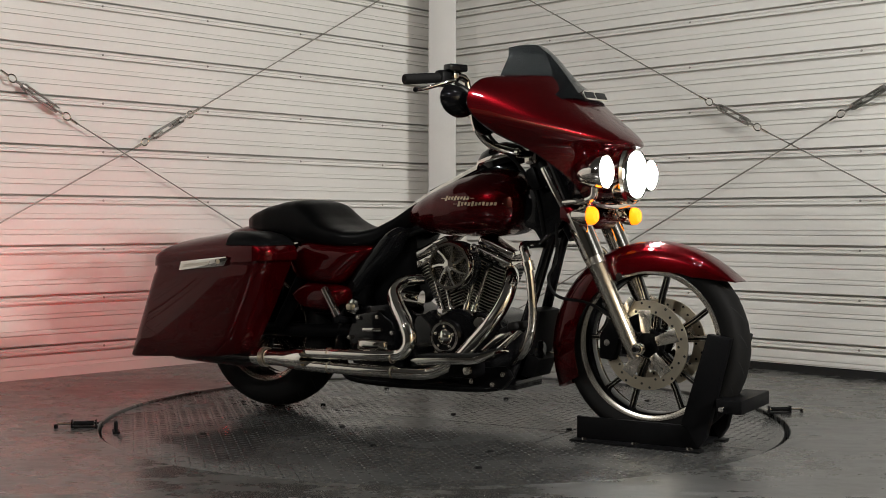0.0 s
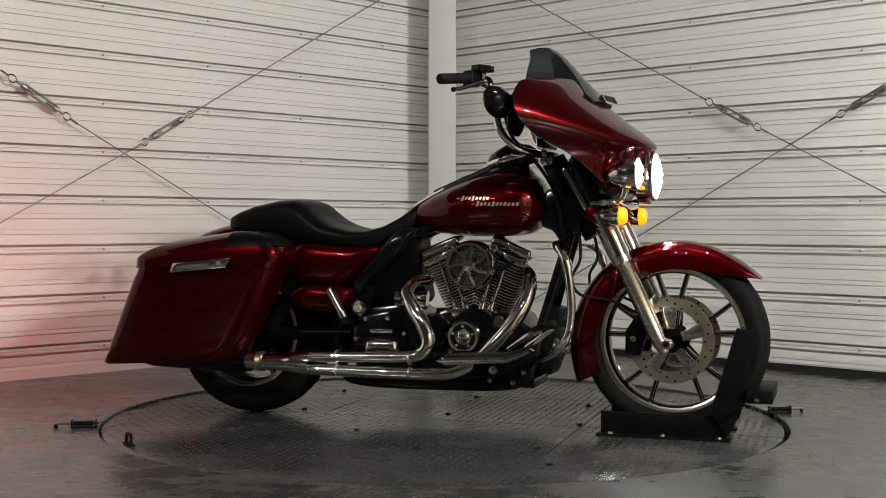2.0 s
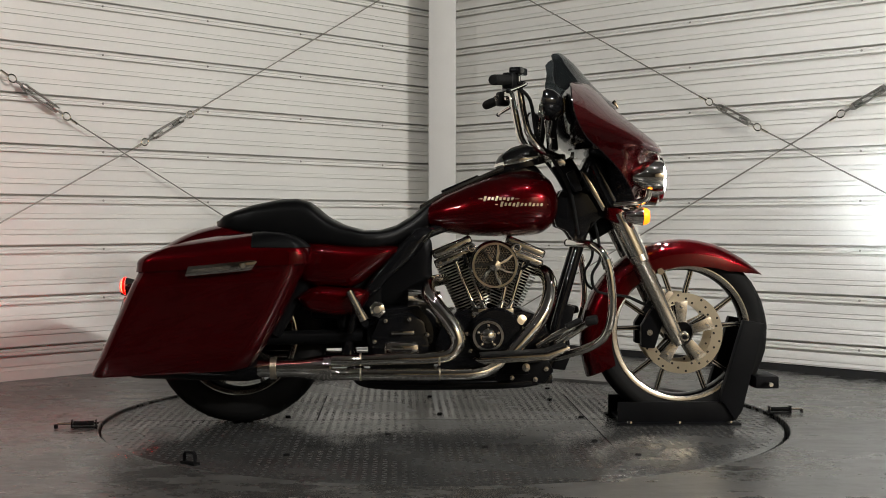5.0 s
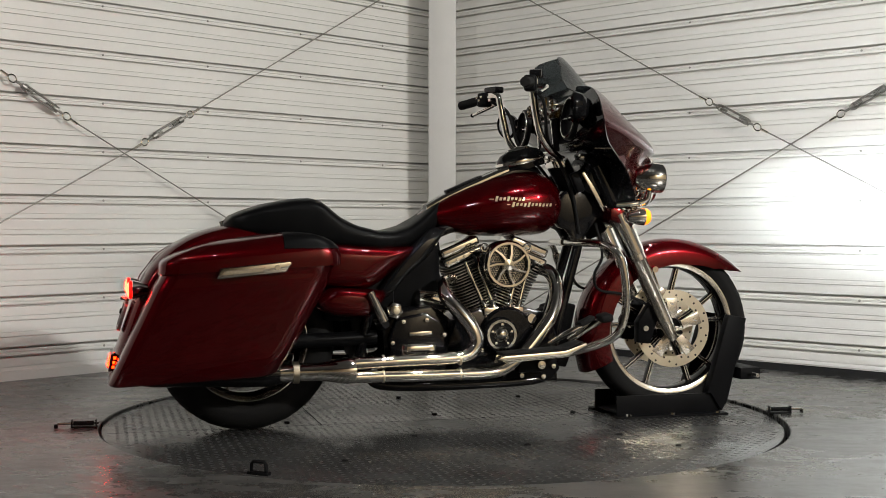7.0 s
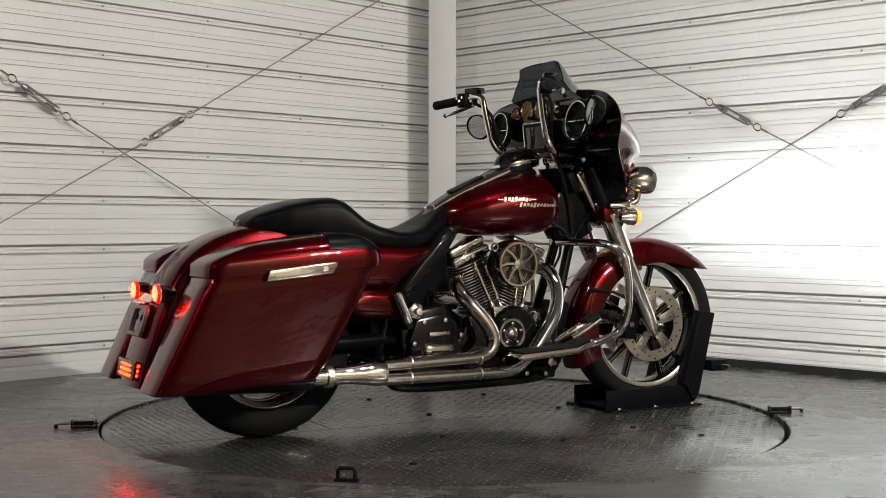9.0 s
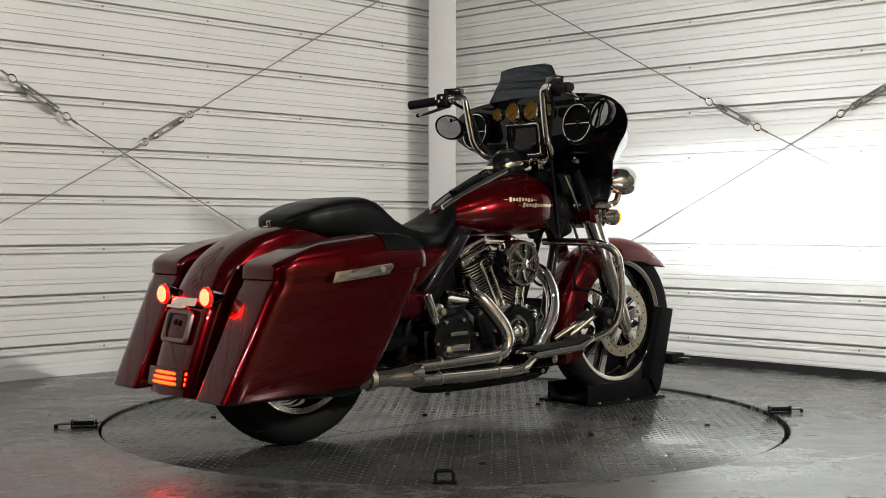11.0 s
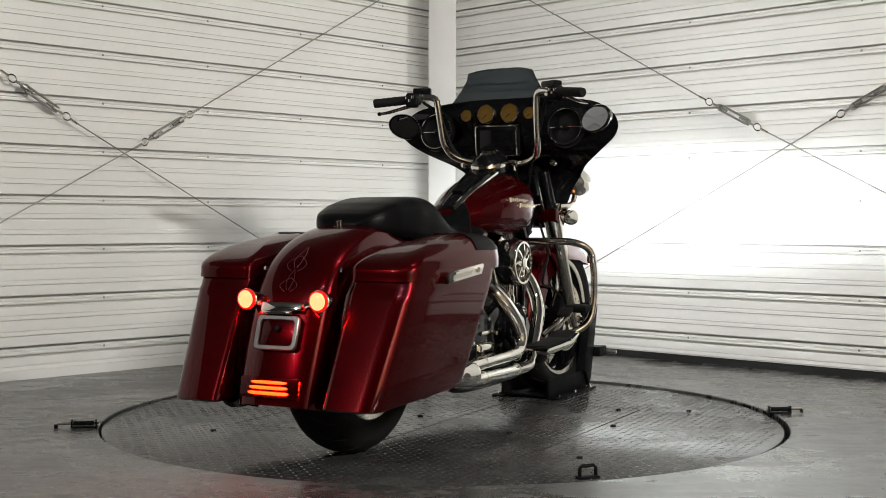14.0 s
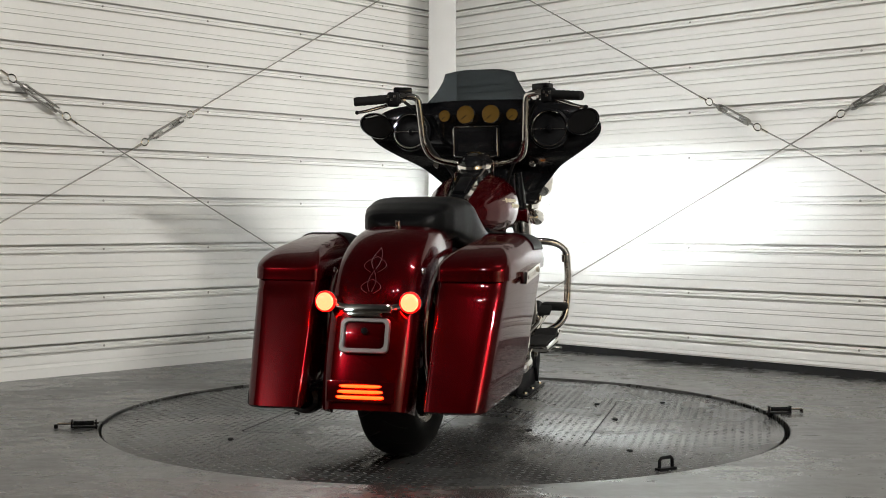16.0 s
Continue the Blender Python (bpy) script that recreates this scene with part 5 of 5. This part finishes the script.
part("radio_frame", tube([(-0.002, -0.092, -0.058), (-0.002, -0.092, 0.052), (-0.002, -0.086, 0.060), (-0.002, 0.086, 0.060), (-0.002, 0.092, 0.052), (-0.002, 0.092, -0.058), (-0.002, 0.07, -0.062), (-0.002, -0.07, -0.062), (-0.002, -0.092, -0.058)], 0.004, 8, smooth=False), CHROME, RADIO)
for y in (-0.072, -0.05, 0.05, 0.072):
    part("switch", box((0.392, y, 0.985), (0.012, 0.014, 0.022), 0.003), CHROME, DASH)
for sg in (-1, 1):
    sp = part("speaker", lathe([(0.0, 0.082), (0.016, 0.080), (0.020, 0.070), (0.006, 0.064), (0.0, 0.03), (0.004, 0.0)], (0.400, 0.292 * sg, 1.120), (-1, 0, 0.1), 40), SATIN, DASH, "round black speaker")
    part("speaker_ring", lathe([(0.017, 0.0735), (0.0215, 0.0725), (0.0215, 0.0695), (0.017, 0.069)], (0.400, 0.292 * sg, 1.120), (-1, 0, 0.1), 40), CHROME, sp, "chrome speaker ring")
    part("speaker_bar", box((0.384, 0.292 * sg, 1.120), (0.003, 0.13, 0.003), 0.001), CHROME, sp)
    part("speaker_dome", lathe([(0.010, 0.014), (0.018, 0.008), (0.020, 0.0)], (0.400, 0.292 * sg, 1.120), (-1, 0, 0.1), 16), SATIN, sp)
    part("fairing_vent_knob", lathe([(0.0, 0.014), (0.012, 0.012), (0.013, 0.0)], (0.470, 0.205 * sg, 0.985), (-1, 0, 0), 16), CHROME, DASH)
    # mirrors at the fairing's wings
    def oval(prof, lift=0.0):
        bm = lathe(prof, (0, 0, 0), (1, 0, 0), 36)
        bmesh.ops.transform(bm, matrix=pose(0.366 + lift, 0.432 * sg, 1.145) @ pose(0, 0, 0, 18 * sg, 0, 14 * sg) @ Matrix.Diagonal((1.5, 1.28, 0.90, 1)), verts=bm.verts)
        return bm
    MI = part("mirror", oval([(0.03, 0.0), (0.028, 0.030), (0.012, 0.052), (-0.004, 0.058), (-0.010, 0.054), (-0.006, 0.050), (-0.005, 0.0)]), BLACK, BIKE, "black pod mirror in the fairing wing")
    part("mirror_glass", oval([(-0.0065, 0.049), (-0.007, 0.0)]), GLASSM, MI, "mirror glass")
    # handlebar half
    HB = part("handlebar", tube([(0.435, 0.05 * sg, 0.985), (0.402, 0.12 * sg, 0.990), (0.350, 0.185 * sg, 1.012), (0.308, 0.209 * sg, 1.062), (0.288, 0.215 * sg, 1.13), (0.272, 0.221 * sg, 1.215), (0.267, 0.229 * sg, 1.243), (0.253, 0.264 * sg, 1.252), (0.235, 0.32 * sg, 1.243), (0.172, 0.455 * sg, 1.228)], 0.0135, 14), CHROME, BIKE, "tall chrome handlebar")
    g0, g1 = Vector((0.222, 0.345 * sg, 1.240)), Vector((0.170, 0.462 * sg, 1.227))
    d = (g1 - g0)
    part("grip", lathe([(-0.01, 0.0), (-0.01, 0.020), (0.0, 0.0175)] + [(0.01 + 0.011 * k, 0.0175 + (0.0012 if k % 2 else 0)) for k in range(10)] + [(0.126, 0.0175), (0.129, 0.015), (0.13, 0.0)], g0, d, 20), RUBBER, HB, "black rubber grip")
    part("switch_housing", box(g0 - d.normalized() * 0.030 + Vector((0.0, 0, -0.004)), (0.045, 0.050, 0.058), 0.012, (0, 0, 23 * sg), seg=3), SATIN, HB)
    for k in range(3):
        part("switch_button", box(g0 - d.normalized() * (0.018 + 0.013 * k) + Vector((-0.024, 0, 0.006 - 0.012 * (k % 2))), (0.010, 0.010, 0.012), 0.003), CHROME, HB)
    part("lever_clamp", box(g0 - d.normalized() * 0.068 + Vector((0.006, 0, 0.0)), (0.035, 0.022, 0.036), 0.006, (0, 0, 23 * sg)), CHROME, HB)
    part("fluid_reservoir", box(g0 - d.normalized() * 0.062 + Vector((0.018, 0, 0.030)), (0.045, 0.075, 0.026), 0.007, (0, 0, 23 * sg)), BLACK, HB)
    part("brake_lever", tube([g0 + Vector((0.04, -0.045 * sg, -0.008)), g0 + Vector((0.065, 0.0, -0.014)), g1 + Vector((0.068, -0.035 * sg, -0.030)), g1 + Vector((0.052, 0.005 * sg, -0.038))], [0.009, 0.008, 0.007, 0.006], 10), CHROME, HB, "chrome hand lever")
    part("lever_ball", lathe([(-0.009, 0), (-0.006, 0.007), (0.0, 0.009), (0.006, 0.007), (0.009, 0)], g1 + Vector((0.052, 0.006 * sg, -0.038)), (0, 1, 0), 12), SATIN, HB)
    part("control_cable", tube([g0 + Vector((0.03, -0.07 * sg, -0.01)), (0.31, 0.235 * sg, 1.18), (0.34, 0.19 * sg, 1.05), (0.41, 0.13 * sg, 0.96), (0.47, 0.09 * sg, 0.85), (0.50, 0.08 * sg, 0.70)], 0.0065, 8), RUBBER, BIKE)
    part("brake_hose", tube([(0.56, 0.10 * sg, 0.74), (0.575, 0.13 * sg, 0.62), (0.545, 0.13 * sg, 0.55), (0.57, 0.11 * sg, 0.49), (0.68, 0.10 * sg, 0.47), (0.77, 0.10 * sg, 0.43)], 0.0055, 8), RUBBER, BIKE)
    part("fork_lock_plate", prism([(0.50, 0.93), (0.515, 0.94), (0.60, 0.795), (0.585, 0.785)], 0.10 * sg, 0.112 * sg, 0.003), CHROME, BIKE)
part("riser", box((0.43, 0, 0.975), (0.05, 0.12, 0.05), 0.012), CHROME, BIKE)

# ---- tank badge as plain slanted bars ----
SHIFT = pose(0, LAT, 0)


def badge(sg):
    first = None
    rnd = random.Random(5)
    def yat(x, z):
        hw, zb, zt = lerp_table(TANKT, x)
        v = (z - (zb + zt) / 2) / ((zt - zb) / 2)
        return hw * max(0.0, 1 - abs(v) ** 2.15) ** (1 / 2.15)
    bars = [(0.118, 0.8295, 0.150, 0.0018), (0.180, 0.8095, 0.195, 0.0018)]
    for i in range(8):
        bars.append((0.140 + 0.0140 * i, 0.8300 + rnd.uniform(-0.001, 0.001), 0.0086, (0.018, 0.012, 0.011, 0.017, 0.011, 0.010, 0.013, 0.011)[i]))
    for i in range(11):
        bars.append((0.200 + 0.0145 * i, 0.8095 + rnd.uniform(-0.001, 0.001), 0.0086, (0.018, 0.012, 0.011, 0.012, 0.017, 0.011, 0.010, 0.012, 0.011, 0.010, 0.011)[i]))
    for x, z, w, h in bars:
        bm = bmesh.new()
        pts = [(x - h * 0.15, z - h / 2), (x + w - h * 0.15, z - h / 2), (x + w + h * 0.15, z + h / 2), (x + h * 0.15, z + h / 2)]
        lo = [bm.verts.new((px, sg * (yat(px, pz) - 0.002), pz)) for px, pz in pts]
        hi = [bm.verts.new((px, sg * (yat(px, pz) + 0.0022), pz)) for px, pz in pts]
        bm.faces.new(hi)
        for i in range(4):
            j = (i + 1) % 4
            bm.faces.new((lo[i], lo[j], hi[j], hi[i]))
        part("badge_bar", bm, BADGE, TANK, "" if first else "silver tank badge bar")
        first = True


badge(-1)
badge(1)

# ---- tail ----
for sg in (-1, 1):
    TL = part("tail_lamp", lathe([(-0.055, 0.0), (-0.05, 0.016), (-0.02, 0.028), (0.0, 0.033), (0.004, 0.030), (0.004, 0.0)], (-1.150, 0.128 * sg, 0.513), (-1, 0, 0), 24), CHROME, BIKE, "chrome bullet tail lamp")
    part("lens_rim", lathe([(0.004, 0.0315), (0.010, 0.031), (0.013, 0.0265)], (-1.150, 0.128 * sg, 0.513), (-1, 0, 0), 24), REDLENS, TL)
    part("red_lens", lathe([(0.012, 0.027), (0.016, 0.024), (0.020, 0.014), (0.021, 0.0)], (-1.150, 0.128 * sg, 0.513), (-1, 0, 0), 24), TAIL, TL, "lit red lens")
    part("lamp_arm", tube([(-1.135, 0.115 * sg, 0.505), (-1.14, 0.06 * sg, 0.495)], 0.010, 10), CHROME, TL)
    part("fender_strut_bolt", lathe([(0.0, 0.010), (0.006, 0.009), (0.007, 0.0)], (-1.04, 0.135 * sg, 0.60), (0, sg, 0), 10), CHROME, RFEND)
    part("bag_guard_rail", tube([(-0.52, 0.15 * sg, 0.66), (-0.80, 0.155 * sg, 0.63), (-1.0, 0.155 * sg, 0.56), (-1.06, 0.15 * sg, 0.40), (-1.0, 0.155 * sg, 0.24), (-0.72, 0.16 * sg, 0.215)], 0.011, 10), CHROME, BIKE)
part("tail_bracket", prism([(-1.165, 0.482), (-1.128, 0.48), (-1.12, 0.505), (-1.155, 0.508)], -0.072, 0.072, 0.005), CHROME, BIKE, "chrome tail lamp bracket")
SHIFT = Matrix.Identity(4)
ring = []
for cy, cz, a0 in ((0.058, 0.036, 0), (-0.058, 0.036, 90), (-0.058, -0.036, 180), (0.058, -0.036, 270)):
    for k in range(5):
        a = radians(a0 + 22.5 * k)
        ring.append((cy + 0.016 * math.cos(a), cz + 0.016 * math.sin(a)))
bm = bmesh.new()
loops = []
for y, z in ring + ring[:1]:
    iy, iz = y * 0.80, z * 0.73
    loops.append([(0.004, y, z), (-0.005, y, z), (-0.008, y * 0.97, z * 0.96), (-0.008, iy * 1.04, iz * 1.05), (-0.003, iy, iz), (0.004, iy, iz)])
loft(loops, caps=False, bm=bm)
bmesh.ops.remove_doubles(bm, verts=bm.verts, dist=0.0001)
PLATEF = part("plate_frame", bm, PLATECHROME, BIKE, "empty chrome number plate frame")
PLATEF.matrix_basis = pose(-1.181, LAT, 0.418, 0, 17, 0)
SHIFT = Matrix.Identity(4)
part("plate_recess", prism([(-0.001, -0.040), (0.003, -0.040), (0.003, 0.040), (-0.001, 0.040)], -0.062, 0.062, 0.001), RED, PLATEF, "dark red recess of the frame")
part("plate_light", box((-0.012, 0, 0.058), (0.03, 0.10, 0.010), 0.003), CHROME, PLATEF)
part("plate_bolt", lathe([(0.008, 0.011), (0.014, 0.009), (0.015, 0.0)], (0, 0, 0.012), (-1, 0, 0), 12), SATIN, PLATEF)
SHIFT = pose(0, LAT, 0)
for k in range(3):
    z = 0.246 + 0.0155 * k
    x = -1.2385 + 0.26 * (z - 0.19) - 0.008
    pts = [(x + 0.020 * abs(-1 + q / 6) ** 4, 0.094 * (-1 + q / 6), z) for q in range(13)]
    part("brake_light_bar", tube(pts, 0.0046, 8, smooth=False), STRIP, RFEND, "lit red LED bar" if k == 0 else "")
part("brake_light_base", prism([(-1.232, 0.232), (-1.222, 0.232), (-1.212, 0.292), (-1.222, 0.292)], -0.10, 0.10, 0.003), RED, RFEND)

# faint silver pinstripe scrolls on the rear mudguard
PIN = mat("faint_silver_pinstripe", (0.06, 0.012, 0.014), 0.4, 0.3)


def fender_x(z):
    for (xa, za, _), (xb, zb, _) in zip(FEND[3:], FEND[4:]):
        if za >= z >= zb:
            return xa + (xb - xa) * (za - z) / (za - zb)
    return -1.2


for sg in (-1, 1):
    for k, (z0, w, h) in enumerate(((0.665, 0.020, 0.060), (0.640, 0.034, 0.045), (0.600, 0.016, 0.060), (0.575, 0.030, 0.040))):
        pts = []
        for q in range(7):
            f = q / 6
            z = z0 - h * f
            y = sg * w * math.sin(f * math.pi * 0.9) * (1 if k % 2 else 0.7)
            pts.append((fender_x(z) - 0.0075, y, z + 0.002))
        part("pinstripe", tube(pts, 0.0011, 5, per=3), PIN, RFEND)


# ================= movement =================
def motions():
    times = [k * 0.5 for k in range(33)]
    walk(BIKE, [(t, pose(0, 0, 0, 0, 0, heading(t) + PSI)) for t in times])
    walk(CHOCK, [(t, pose(0, 0, 0, 0, 0, heading(t) + PSI)) for t in times])
    walk(TABLE, [(t, pose(0, 0, 0, 0, 0, heading(t))) for t in times])


motions()
